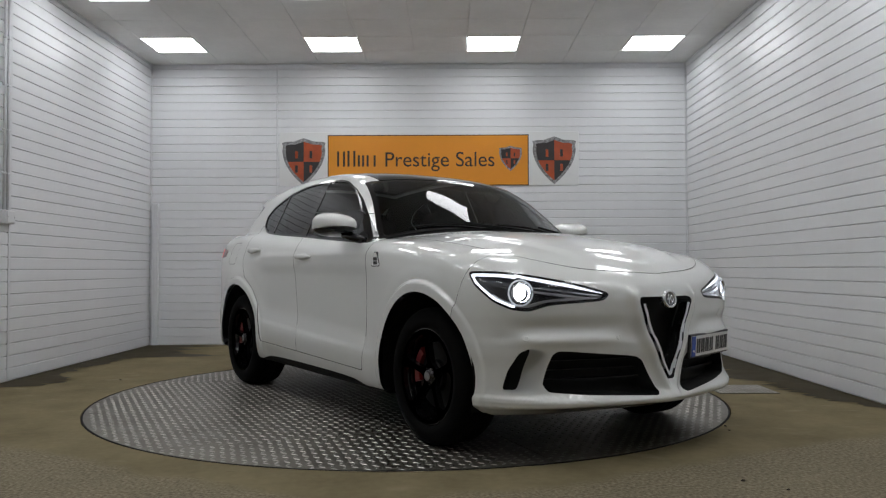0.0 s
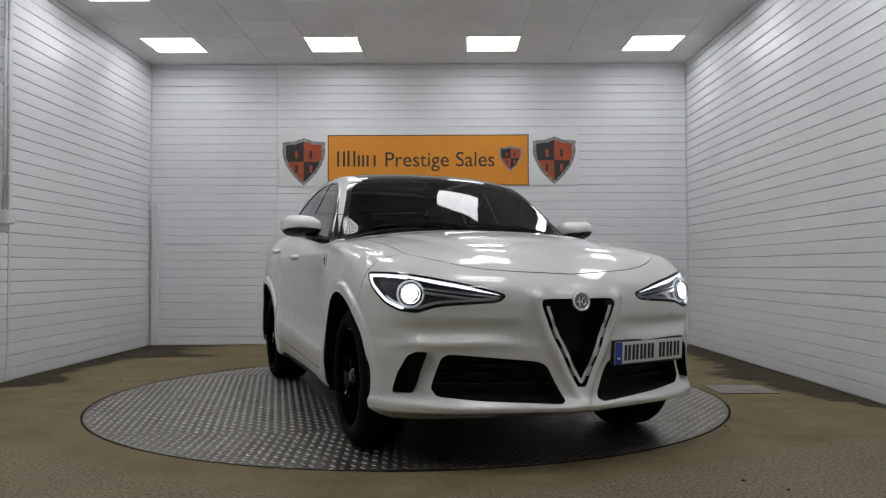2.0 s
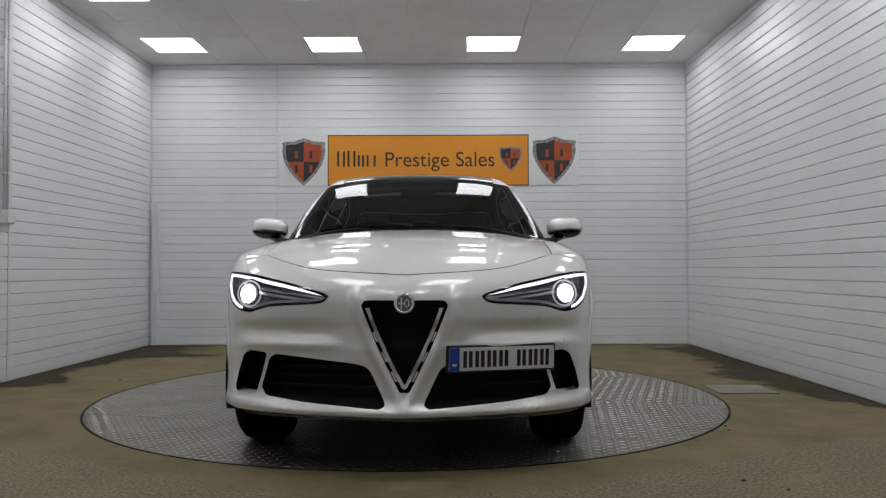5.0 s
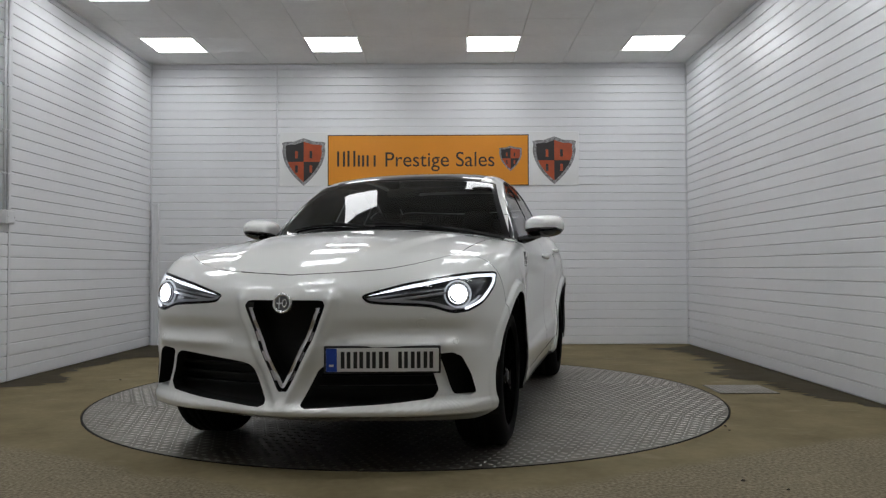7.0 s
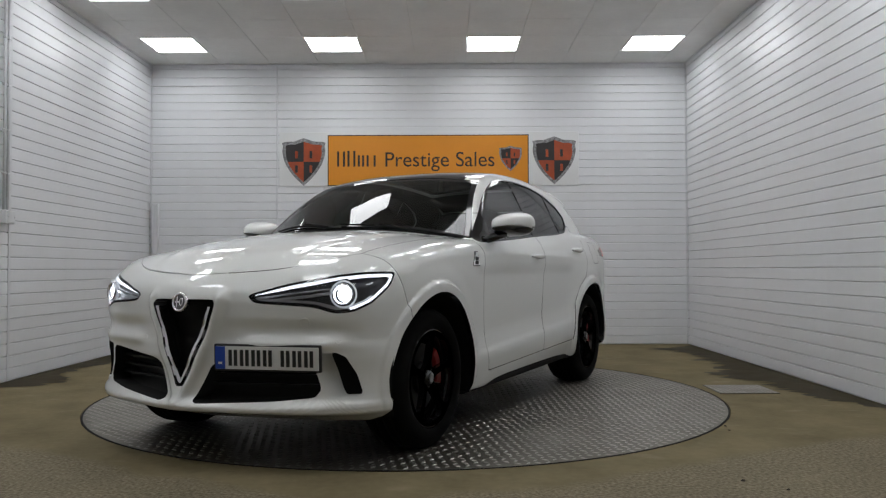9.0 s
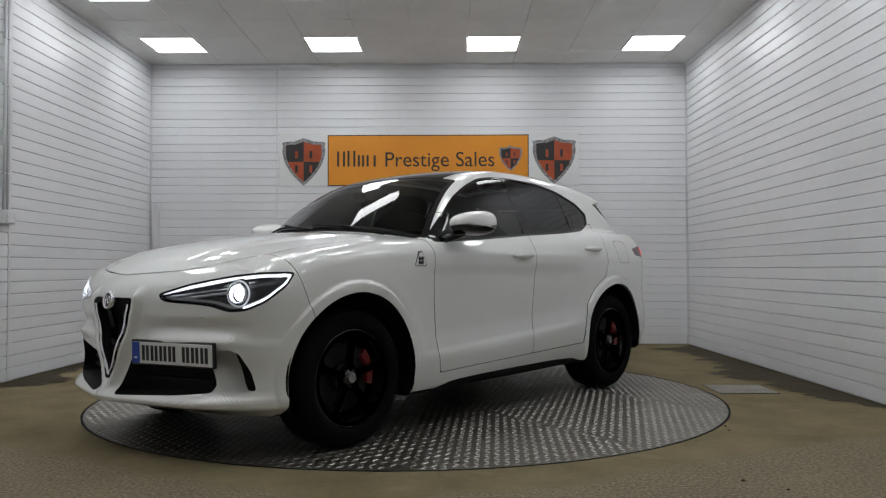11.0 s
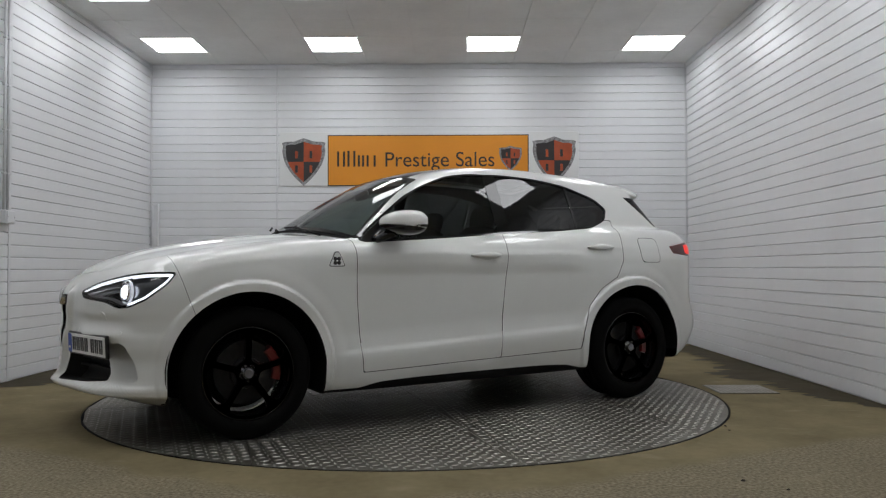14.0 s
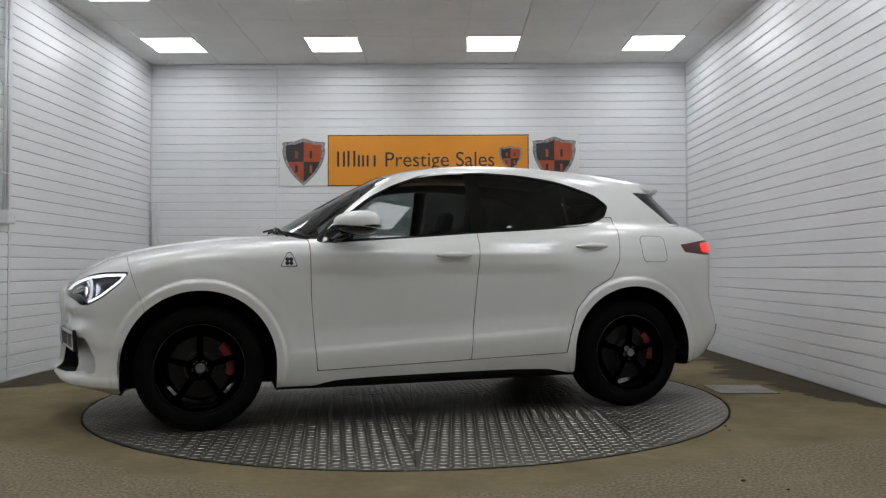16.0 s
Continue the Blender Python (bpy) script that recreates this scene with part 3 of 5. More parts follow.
def solid(P):
    """Below zero inside the bodywork, above zero outside."""
    x, s, z = P[:, 0], np.abs(P[:, 1]), P[:, 2]
    hood = step(0.9, 1.3, x)
    bulge = 0.010 * hood * step(0.10, 0.0, s - (0.30 + 0.22 * (2.2 - x))) * step(2.25, 1.9, x)
    top = z - (TOP(x) + bulge - 0.075 * (s / 0.9) ** 2.2)
    door = step(-1.05, -0.80, x) * step(0.98, 0.70, x)
    w = PLAN(x) + door * FLANK(np.where(z < 0.8, z + 0.055 * (x + 0.2) * step(0.8, 0.6, z), z)) + (1 - door) * WING(z)
    for cx in (AXF, AXR):
        r = np.hypot(x - cx, z - 0.39)
        w = w + (0.021 * step(0.500, 0.478, r) + 0.004 * step(0.60, 0.51, r)) * step(0.18, 0.3, z) + 0.016 * np.exp(-((x - cx) / 0.42) ** 2 - ((z - 0.86) / 0.17) ** 2)
    side = s - w
    e = np.sqrt(s * s + 0.05 ** 2) - 0.05
    lip = 0.030 * np.exp(-((z - 0.288) / 0.030) ** 2) * step(0.50, 0.82, s)
    front = (x - (2.285 + NOSE(z) - lip - 0.17 * (e / 0.65) ** 1.1 - 0.30 * (e / 0.93) ** 8)) * 0.9
    front = front - 0.024 * np.exp(-((s - VEE(z) - 0.018) / 0.030) ** 2) * step(0.27, 0.34, z) * step(0.87, 0.80, z)
    cheek = step(0.24, 0.42, s) * step(0.86, 0.72, s)
    front = front - cheek * (0.016 * np.exp(-((z - 0.595) / 0.028) ** 2) - 0.012 * np.exp(-((z - 0.655) / 0.035) ** 2))
    rear = (-2.42 + 0.22 * (s / 0.75) ** 2.2 + TAILZ(z) - x) * 0.9
    low = BELLY(x) - z
    body = smax(smax(smax(smax(top, side, 0.075), front, 0.085), rear, 0.08), low, 0.05)
    xw = sweep_x(x, s)
    t2 = (z - (ROOF(xw) - 0.036 * (s / 0.60) ** 3.0)) * 0.85
    s2 = (s - (CABIN(x) + TUMBLE(z))) * 0.88
    r2 = -0.66 * x + 0.75 * z - 2.45 + 0.31 * (s / 0.75) ** 2.2
    cab = smax(smax(t2, s2, 0.055), r2, 0.03)
    cab = smax(smax(cab, 1.06 - z, 0.03), -2.26 + 0.20 * (s / 0.75) ** 2.2 - x, 0.05)
    return smin(body, cab, 0.03)


class Surf:
    """Half of the skin (y >= 0): points, normals and faces."""

    def __init__(self, V, N, F):
        self.V, self.N, self.F = V, N, F

    def split(self, g):
        """Cut along g = 0: the skin where g > 0, and the rest."""
        if not self.F:
            return Surf(self.V, self.N, []), self
        val = g(self.V)
        val = np.where(np.abs(val) < 1e-7, 1e-7, val)
        pos = (val > 0).tolist()
        vl = val.tolist()
        V, N, cache = list(map(tuple, self.V)), list(map(tuple, self.N)), {}
        inside, outside = [], []

        def cut(a, b):
            key = (a, b) if a < b else (b, a)
            if key not in cache:
                a, b = key
                t = vl[a] / (vl[a] - vl[b])
                V.append(tuple(V[a][k] + t * (V[b][k] - V[a][k]) for k in range(3)))
                n = Vector(N[a]).lerp(Vector(N[b]), t).normalized()
                N.append(tuple(n))
                cache[key] = len(V) - 1
            return cache[key]
        for f in self.F:
            k = sum(pos[v] for v in f)
            if k == len(f):
                inside.append(f)
            elif k == 0:
                outside.append(f)
            else:
                a_, b_ = [], []
                for i, v in enumerate(f):
                    w = f[(i + 1) % len(f)]
                    (a_ if pos[v] else b_).append(v)
                    if pos[v] != pos[w]:
                        c = cut(v, w)
                        a_.append(c)
                        b_.append(c)
                if len(a_) > 2:
                    inside.append(tuple(a_))
                if len(b_) > 2:
                    outside.append(tuple(b_))
        V, N = np.array(V), np.array(N)
        return Surf(V, N, inside).compact(), Surf(V, N, outside).compact()

    def compact(self):
        if not self.F:
            return self
        used = np.unique(np.fromiter(itertools.chain.from_iterable(self.F), int))
        m = np.zeros(len(self.V), int)
        m[used] = np.arange(len(used))
        m = m.tolist()
        return Surf(self.V[used], self.N[used], [tuple([m[v] for v in f]) for f in self.F])

    def moved(self, d=0.0, shift=(0, 0, 0)):
        return Surf(self.V + d * self.N + np.array(shift), self.N, self.F)

    def plus(self, o):
        k = len(self.V)
        return Surf(np.vstack([self.V, o.V]), np.vstack([self.N, o.N]), self.F + [tuple(v + k for v in f) for f in o.F])

    def only(self, *tests):
        """The part where every test is above zero, cut clean one test after another."""
        sf = self
        for g in tests:
            sf = sf.split(g)[0]
        return sf

    def skirt(self, d=0.0, shift=(0, 0, 0)):
        """The walls between the edge of this piece and its moved copy."""
        count = {}
        for f in self.F:
            for i, v in enumerate(f):
                w = f[(i + 1) % len(f)]
                count[(v, w)] = count.get((v, w), 0) + 1
        es = [e for e in count if (e[1], e[0]) not in count and not (abs(self.V[e[0]][1]) < 1e-4 and abs(self.V[e[1]][1]) < 1e-4)]
        V = np.vstack([self.V, self.V + d * self.N + np.array(shift)])
        k = len(self.V)
        return Surf(V, np.vstack([self.N, self.N]), [(a, b, b + k, a + k) for a, b in es]).compact()


def skin():
    """Project a half box of fine squares outwards on to the bodywork."""
    x0, x1, y1, z0, z1 = -2.5, 2.4, 1.02, 0.12, 1.72
    def steps(*knots):
        """Even steps of a given count between knots, finer where the bodywork is sharp."""
        out = [np.linspace(a, b, n, endpoint=False) for (a, n), (b, _) in zip(knots, knots[1:])]
        return np.concatenate(out + [[knots[-1][0]]])
    X = steps((x0, 36), (-1.93, 100), (-0.89, 100), (0.89, 100), (1.93, 32), (x1, 0))
    Y = np.linspace(0, y1, 57)
    Z = steps((z0, 7), (0.21, 20), (0.35, 52), (1.0, 48), (z1, 0))
    nx, ny, nz = len(X) - 1, len(Y) - 1, len(Z) - 1
    pts, faces, index = [], [], {}

    def vid(i, j, k):
        if (i, j, k) not in index:
            index[(i, j, k)] = len(pts)
            pts.append((X[i], Y[j], Z[k]))
        return index[(i, j, k)]
    for i in range(nx):
        for k in range(nz):
            faces.append((vid(i, ny, k), vid(i, ny, k + 1), vid(i + 1, ny, k + 1), vid(i + 1, ny, k)))
        for j in range(ny):
            faces.append((vid(i, j, nz), vid(i + 1, j, nz), vid(i + 1, j + 1, nz), vid(i, j + 1, nz)))
            faces.append((vid(i, j, 0), vid(i, j + 1, 0), vid(i + 1, j + 1, 0), vid(i + 1, j, 0)))
    for j in range(ny):
        for k in range(nz):
            faces.append((vid(nx, j, k), vid(nx, j + 1, k), vid(nx, j + 1, k + 1), vid(nx, j, k + 1)))
            faces.append((vid(0, j, k), vid(0, j, k + 1), vid(0, j + 1, k + 1), vid(0, j + 1, k)))
    B = np.array(pts)
    O = np.stack([np.clip(B[:, 0], -1.55, 1.45), np.zeros(len(B)), np.full(len(B), 0.72)], 1)
    D = B - O
    lo, hi = np.full(len(B), 0.02), np.full(len(B), 1.6)
    found = np.zeros(len(B), bool)
    prev = lo.copy()
    for t in np.linspace(0.05, 1.6, 40):
        out = (solid(O + t * D) > 0) & ~found
        lo = np.where(out, prev, lo)
        hi = np.where(out, t, hi)
        found |= out
        prev = np.full(len(B), t)
    for _ in range(18):
        mid = (lo + hi) / 2
        out = solid(O + mid[:, None] * D) > 0
        hi = np.where(out, mid, hi)
        lo = np.where(out, lo, mid)
    V = O + ((lo + hi) / 2)[:, None] * D
    N = np.zeros_like(V)
    for a in range(3):
        dv = np.zeros(3)
        dv[a] = 0.004
        N[:, a] = solid(V + dv) - solid(V - dv)
    N[np.abs(V[:, 1]) < 1e-6, 1] = 0
    N /= np.maximum(1e-9, np.linalg.norm(N, axis=1))[:, None]
    return Surf(V, N, faces)


def inside(poly):
    """Signed distance to a closed outline in two coordinates, above zero inside."""
    P = np.array(poly, float)

    def g(u, v):
        d = np.full(len(u), 1e9)
        wn = np.zeros(len(u), bool)
        for i in range(len(P)):
            a, b = P[i], P[(i + 1) % len(P)]
            e = b - a
            t = np.clip(((u - a[0]) * e[0] + (v - a[1]) * e[1]) / (e @ e), 0, 1)
            d = np.minimum(d, np.hypot(u - a[0] - t * e[0], v - a[1] - t * e[1]))
            if abs(e[1]) > 1e-12:
                c = ((a[1] > v) != (b[1] > v)) & (u < a[0] + (v - a[1]) / e[1] * e[0])
                wn ^= c
        return np.where(wn, d, -d)
    return g


def rounded(poly, n=4, r=0.25):
    """An outline with its corners cut to soft bends."""
    out = []
    for i in range(len(poly)):
        p, a, b = Vector(poly[i]), Vector(poly[i - 1]), Vector(poly[(i + 1) % len(poly)])
        s, e = p.lerp(a, r), p.lerp(b, r)
        for k in range(n + 1):
            t = k / n
            out.append(tuple(s * (1 - t) ** 2 + p * 2 * t * (1 - t) + e * t * t))
    return out


def side_of(poly):
    f = inside(poly)
    return lambda V: np.where(V[:, 1] > 0.35, f(V[:, 0], V[:, 2]), -0.5)


def front_of(poly):
    f = inside(poly)
    return lambda V: np.where(V[:, 0] > 1.5, f(np.abs(V[:, 1]), V[:, 2]), -0.5)


def lamp_of(poly):
    f = inside(poly)
    return lambda V: np.where(V[:, 0] > 1.4, f(V[:, 1] - V[:, 0], V[:, 2]) * 0.8, -0.5)


def surf_part(name, sf, mat, parent, mode, label=""):
    """Link skin pieces as one mesh. mode: left, right, or both halves joined."""
    V, N, F = [], [], []
    if mode in ("left", "both"):
        V, N, F = [sf.V], [sf.N], list(sf.F)
    if mode in ("right", "both"):
        k = len(sf.V) if mode == "both" else 0
        fl = np.array([1, -1, 1])
        V.append(sf.V * fl)
        N.append(sf.N * fl)
        F += [tuple(v + k for v in f[::-1]) for f in sf.F]
    V, N = np.vstack(V), np.vstack(N)
    me = bpy.data.meshes.new(name)
    me.from_pydata(V.tolist(), [], F)
    me.shade_smooth()
    me.normals_split_custom_set_from_vertices(N.tolist())
    me.materials.append(mat)
    ob = new(name, me)
    ob.parent = parent
    if label:
        ob["label"] = label
    return ob


LAMP = rounded([(-1.865, 0.822), (-1.6, 0.876), (-1.3, 0.915), (-1.1, 0.930), (-0.875, 0.932), (-0.93, 0.86), (-1.07, 0.78), (-1.2, 0.742), (-1.32, 0.735), (-1.46, 0.766), (-1.82, 0.782)], 3, 0.25)
GRILLE = rounded([(-0.3, 0.80), (0.185, 0.80), (0.20, 0.775), (0.13, 0.60), (0.022, 0.38), (-0.022, 0.38), (-0.3, 0.40)], 3, 0.12)
INTAKE = rounded([(0.172, 0.502), (0.615, 0.544), (0.648, 0.525), (0.692, 0.385), (0.668, 0.346), (0.48, 0.326), (0.11, 0.308), (0.085, 0.325)], 3, 0.16)
VENT = rounded([(0.660, 0.548), (0.752, 0.556), (0.790, 0.535), (0.825, 0.45), (0.846, 0.365), (0.825, 0.345), (0.728, 0.343), (0.709, 0.385)], 3, 0.16)
DLO = rounded([(0.76, 1.098), (0.2, 1.135), (-0.36, 1.178), (-0.8, 1.205), (-1.13, 1.235), (-1.29, 1.295), (-1.345, 1.385), (-1.25, 1.465), (-1.0, 1.548), (-0.73, 1.588), (-0.44, 1.600), (-0.16, 1.592), (0.02, 1.565), (0.215, 1.492), (0.38, 1.405), (0.6, 1.235)], 3, 0.25)
DOOR_F = [(0.80, 1.3), (0.775, 1.10), (0.765, 0.76), (0.73, 0.330), (-0.25, 0.363), (-0.298, 0.86), (-0.318, 1.10), (-0.32, 1.3)]
DOOR_R = [(-0.318, 1.3), (-0.318, 1.10), (-0.298, 0.86), (-0.25, 0.363), (-0.915, 0.385), (-0.935, 0.50), (-1.0, 0.68), (-1.10, 0.80), (-1.24, 0.88), (-1.31, 1.0), (-1.345, 1.2), (-1.35, 1.3)]


def arch_of(cx):
    return lambda V: np.where(V[:, 1] > 0.5, 0.437 - np.hypot(V[:, 0] - cx, np.maximum(V[:, 2] - 0.385, 0)), -0.5)


def screen_of(V):
    x, s, z = V[:, 0], V[:, 1], V[:, 2]
    xw = sweep_x(x, s)
    lim = 0.822 - 0.44 * (z - 1.13)
    return np.minimum(np.minimum(np.minimum(xw - 0.26, 0.925 - xw) * 0.9, (lim - s) * 0.9), z - 1.02)


def cowl_of(V):
    xw = sweep_x(V[:, 0], V[:, 1])
    return np.minimum(np.minimum(xw - 0.90, 0.975 - xw), np.minimum(0.79 - V[:, 1], V[:, 2] - 1.0))


def roof_of(V):
    x, s, z = V[:, 0], V[:, 1], V[:, 2]
    xw = sweep_x(x, s)
    return np.minimum(np.minimum(0.262 - xw, x + 1.35), np.minimum(0.535 - s, z - 1.4))


def bonnet_of(V):
    x, s, z = V[:, 0], V[:, 1], V[:, 2]
    xw = sweep_x(x, s)
    front = 2.195 - 0.15 * (s / 0.65) ** 1.25 - 0.20 * (s / 0.74) ** 4.5 - x
    return np.minimum(np.minimum(front, (0.765 - 0.03 * step(1.1, 1.9, x) - s)), np.minimum(xw - 0.985, z - 0.75))


def rear_screen_of(V):
    x, z = V[:, 0], V[:, 2]
    return np.minimum(np.minimum(1.492 - z, z - 1.268), (-1.59 - 1.16 * (1.485 - z)) - x)


def tail_of(V):
    x, s, z = V[:, 0], V[:, 1], V[:, 2]
    mid = 1.092 - 0.03 * (x + 2.1)
    half = 0.026 * step(-1.80, -2.06, x) + 0.026
    return np.minimum(np.minimum(half - np.abs(z - mid), -1.835 + 0.5 * (z - mid) - x), s - 0.28)


def bumper_of(V):
    x, z = V[:, 0], V[:, 2]
    return np.minimum(x - (1.745 + 0.35 * (z - 0.80)), 1.06 - z)


def rear_bumper_of(V):
    x, z = V[:, 0], V[:, 2]
    return np.minimum(-1.80 - 0.25 * (0.8 - z) - x, 0.88 - z)


SILLEDGE = curve((-0.98, 0.245), (-0.93, 0.252), (-0.78, 0.280), (-0.5, 0.287), (0.25, 0.280), (0.6, 0.268), (0.8, 0.232), (0.98, 0.222))


def sill_black_of(V):
    return np.minimum(SILLEDGE(V[:, 0]) - V[:, 2], 1.0 - np.abs(V[:, 0]))


def fuel_of(V):
    d = np.maximum(np.abs(V[:, 0] + 1.592) - 0.062, 0) ** 2 + np.maximum(np.abs(V[:, 2] - 1.078) - 0.055, 0) ** 2
    return np.where(V[:, 1] > 0.5, 0.035 - np.sqrt(d), -0.5)


def build_car():
    car = empty("car")
    S = skin()
    _, S = S.split(arch_of(AXF))
    _, S = S.split(arch_of(AXR))
    belly, S = S.split(lambda V: np.minimum(BELLY(V[:, 0]) + 0.022 - V[:, 2], 1.86 - V[:, 0]))
    surf_part("underbody", belly, M_BLACK, car, "both", "black underbody tray")
    sill, S = S.split(sill_black_of)
    for m in ("left", "right"):
        surf_part("sill_trim", sill, M_BLACK, car, m, "black plastic sill trim")
    gap = None
    white = None

    def keep_gap(sf):
        nonlocal gap
        gap = sf if gap is None else gap.plus(sf)

    def lift(g, w=0.0022):
        """Take a panel out of the skin, with a narrow shut line round it."""
        nonlocal S
        band, S = S.split(lambda V: g(V) + w)
        panel, rim = band.split(lambda V: g(V) - w)
        keep_gap(rim)
        return panel

    def lining(sf):
        nonlocal white
        sf = sf.split(lambda V: V[:, 2] - 0.75)[0]
        sf = sf.split(lambda V: 0.95 - V[:, 0])[0]
        white = sf if white is None else white.plus(sf)

    # glass
    scr, S = S.split(screen_of)
    edge, scr2 = scr.split(lambda V: 0.028 - screen_of(V))
    ws = surf_part("windscreen", scr2.moved(-0.003), M_GLASS, car, "both", "tinted windscreen glass")
    surf_part("frit_band", edge.moved(-0.003), M_GLOSSBLACK, ws, "both", "black printed glass edge")
    cowl, S = S.split(cowl_of)
    surf_part("cowl", cowl.moved(-0.012).plus(cowl.skirt(-0.012)), M_BLACK, car, "both", "black plastic cowl under the windscreen")
    rsc, S = S.split(rear_screen_of)
    surf_part("rear_window", rsc.moved(-0.004), M_PRIVACY, car, "both", "dark tinted rear window")
    roof = lift(roof_of, 0.003)
    surf_part("roof_panel", roof, M_GLOSSBLACK, car, "both", "black glass panoramic roof")
    dlo, S = S.split(side_of(DLO))
    rimw, dlo = dlo.split(lambda V: 0.012 - side_of(DLO)(V))
    tri, dlo = dlo.split(lambda V: V[:, 0] - 0.50)
    fw, rest = dlo.split(lambda V: V[:, 0] + 0.285)
    bp, rest = rest.split(lambda V: V[:, 0] + 0.385)
    rw, rest = rest.split(lambda V: V[:, 0] + 0.985)
    dv, qw = rest.split(lambda V: V[:, 0] + 1.005)
    for m in ("left", "right"):
        surf_part("window_trim", rimw.moved(0.002).plus(rimw.skirt(-0.012)), M_GLOSSBLACK, car, m, "gloss black window surround")
        surf_part("mirror_sail", tri, M_GLOSSBLACK, car, m)
        surf_part("pillar_cover", bp, M_PILLAR, car, m, "gloss black pillar cover")
        surf_part("window_divider", dv, M_GLOSSBLACK, car, m)
        for nm, sf in (("front_side_window", fw), ("rear_side_window", rw), ("quarter_window", qw)):
            surf_part(nm, sf.moved(-0.004), M_SIDEGLASS if nm[0] == "f" else M_PRIVACY, car, m, "dark tinted side glass")
    # lamps and mouths
    lam, S = S.split(lamp_of(LAMP))
    gr, S = S.split(front_of(GRILLE))
    ins, S = S.split(front_of(INTAKE))
    ven, S = S.split(front_of(VENT))
    tail, S = S.split(tail_of)
    hood = lift(bonnet_of)
    fuel = lift(fuel_of, 0.0016)
    df = lift(side_of(DOOR_F))
    dr = lift(side_of(DOOR_R))
    bump = lift(bumper_of, 0.0015)
    rbump, S = S.split(rear_bumper_of)
    surf_part("bonnet", hood, M_PAINT, car, "both")
    bp_ob = surf_part("front_bumper", bump, M_PAINT, car, "both")
    dif, rbump = rbump.split(lambda V: np.minimum(np.minimum(V[:, 2] - 0.30, 0.53 - V[:, 2]), 0.70 - V[:, 1]))
    rb_ob = surf_part("rear_bumper", rbump, M_PAINT, car, "both")
    surf_part("diffuser", dif.moved(0.012).plus(dif.skirt(0.012)), M_BLACK, rb_ob, "both", "black plastic rear diffuser")
    surf_part("body_shell", S, M_PAINT, car, "both", "pearl white painted body shell")
    fl = surf_part("fuel_flap", fuel, M_PAINT, car, "left")
    surf_part("fuel_flap", fuel, M_PAINT, car, "right")
    surf_part("shut_lines", gap.moved(-0.006), M_GAP, car, "both", "dark gaps between the panels")
    for sf in (S, df, dr):
        lining(sf)
    surf_part("cabin_lining", white.moved(-0.022), M_TRIMDARK, car, "both", "dark cabin lining")
    doors = {}
    for m in ("left", "right"):
        doors[m] = (surf_part("front_door", df, M_PAINT, car, m), surf_part("rear_door", dr, M_PAINT, car, m))
    # mouths
    g_ob = surf_part("grille", gr.moved(0, (-0.085, 0, 0)), M_MESH, car, "both", "black mesh shield grille")
    surf_part("grille_wall", gr.skirt(0, (-0.085, 0, 0)), M_GLOSSBLACK, g_ob, "both")
    gv = front_of(GRILLE)
    vee = gr.only(lambda V: 0.033 - gv(V), lambda V: gv(V) - 0.014, lambda V: 0.765 - V[:, 2])
    vee = vee.moved(0.010).plus(vee.moved(0.010).skirt(-0.05))
    surf_part("chrome_vee", vee, M_CHROME, g_ob, "both", "satin chrome V frame")
    for z0 in (0.43, 0.52, 0.61):
        ins_v = gr.only(lambda V: 0.014 - gv(V), lambda V: gv(V) - 0.003, lambda V: V[:, 2] - z0, lambda V: z0 + 0.045 - V[:, 2])
        for m in ("left", "right"):
            surf_part("chrome_insert", ins_v.moved(0.002).plus(ins_v.moved(0.002).skirt(-0.02)), M_CHROME, g_ob, m, "silver insert beside the V frame")
    for m in ("left", "right"):
        for nm, sf, dp in (("lower_intake", ins, 0.12), ("side_vent", ven, 0.14)):
            ob = surf_part(nm, sf.moved(0, (-dp, 0, 0)), M_MESH, bp_ob, m, "black mesh air intake")
            duct = sf.skirt(0, (-dp, 0, 0))
            if nm == "side_vent":
                blade, duct = duct.split(lambda V: np.maximum(0.715 + 0.30 * (0.47 - V[:, 2]) - V[:, 1], 0.352 - V[:, 2]))
                surf_part("blade", blade, M_PAINT, ob, m, "white painted blade beside the vent")
            surf_part("duct", duct, M_BLACK, ob, m)
            if nm == "lower_intake":
                for z0 in (0.385, 0.43, 0.475):
                    bar = sf.only(lambda V: V[:, 2] - z0, lambda V: z0 + 0.012 - V[:, 2]).moved(0, (-0.07, 0, 0))
                    surf_part("slat", bar.plus(bar.skirt(0, (-0.03, 0, 0))), M_MESH, ob, m, "matt black slat")
    return car, lam, tail, doors, g_ob, bp_ob, rb_ob, S


CAR, LAMP_SKIN, TAIL_SKIN, DOORS, GRILLE_OB, BUMPER_OB, REAR_BUMPER, SHELL = build_car()


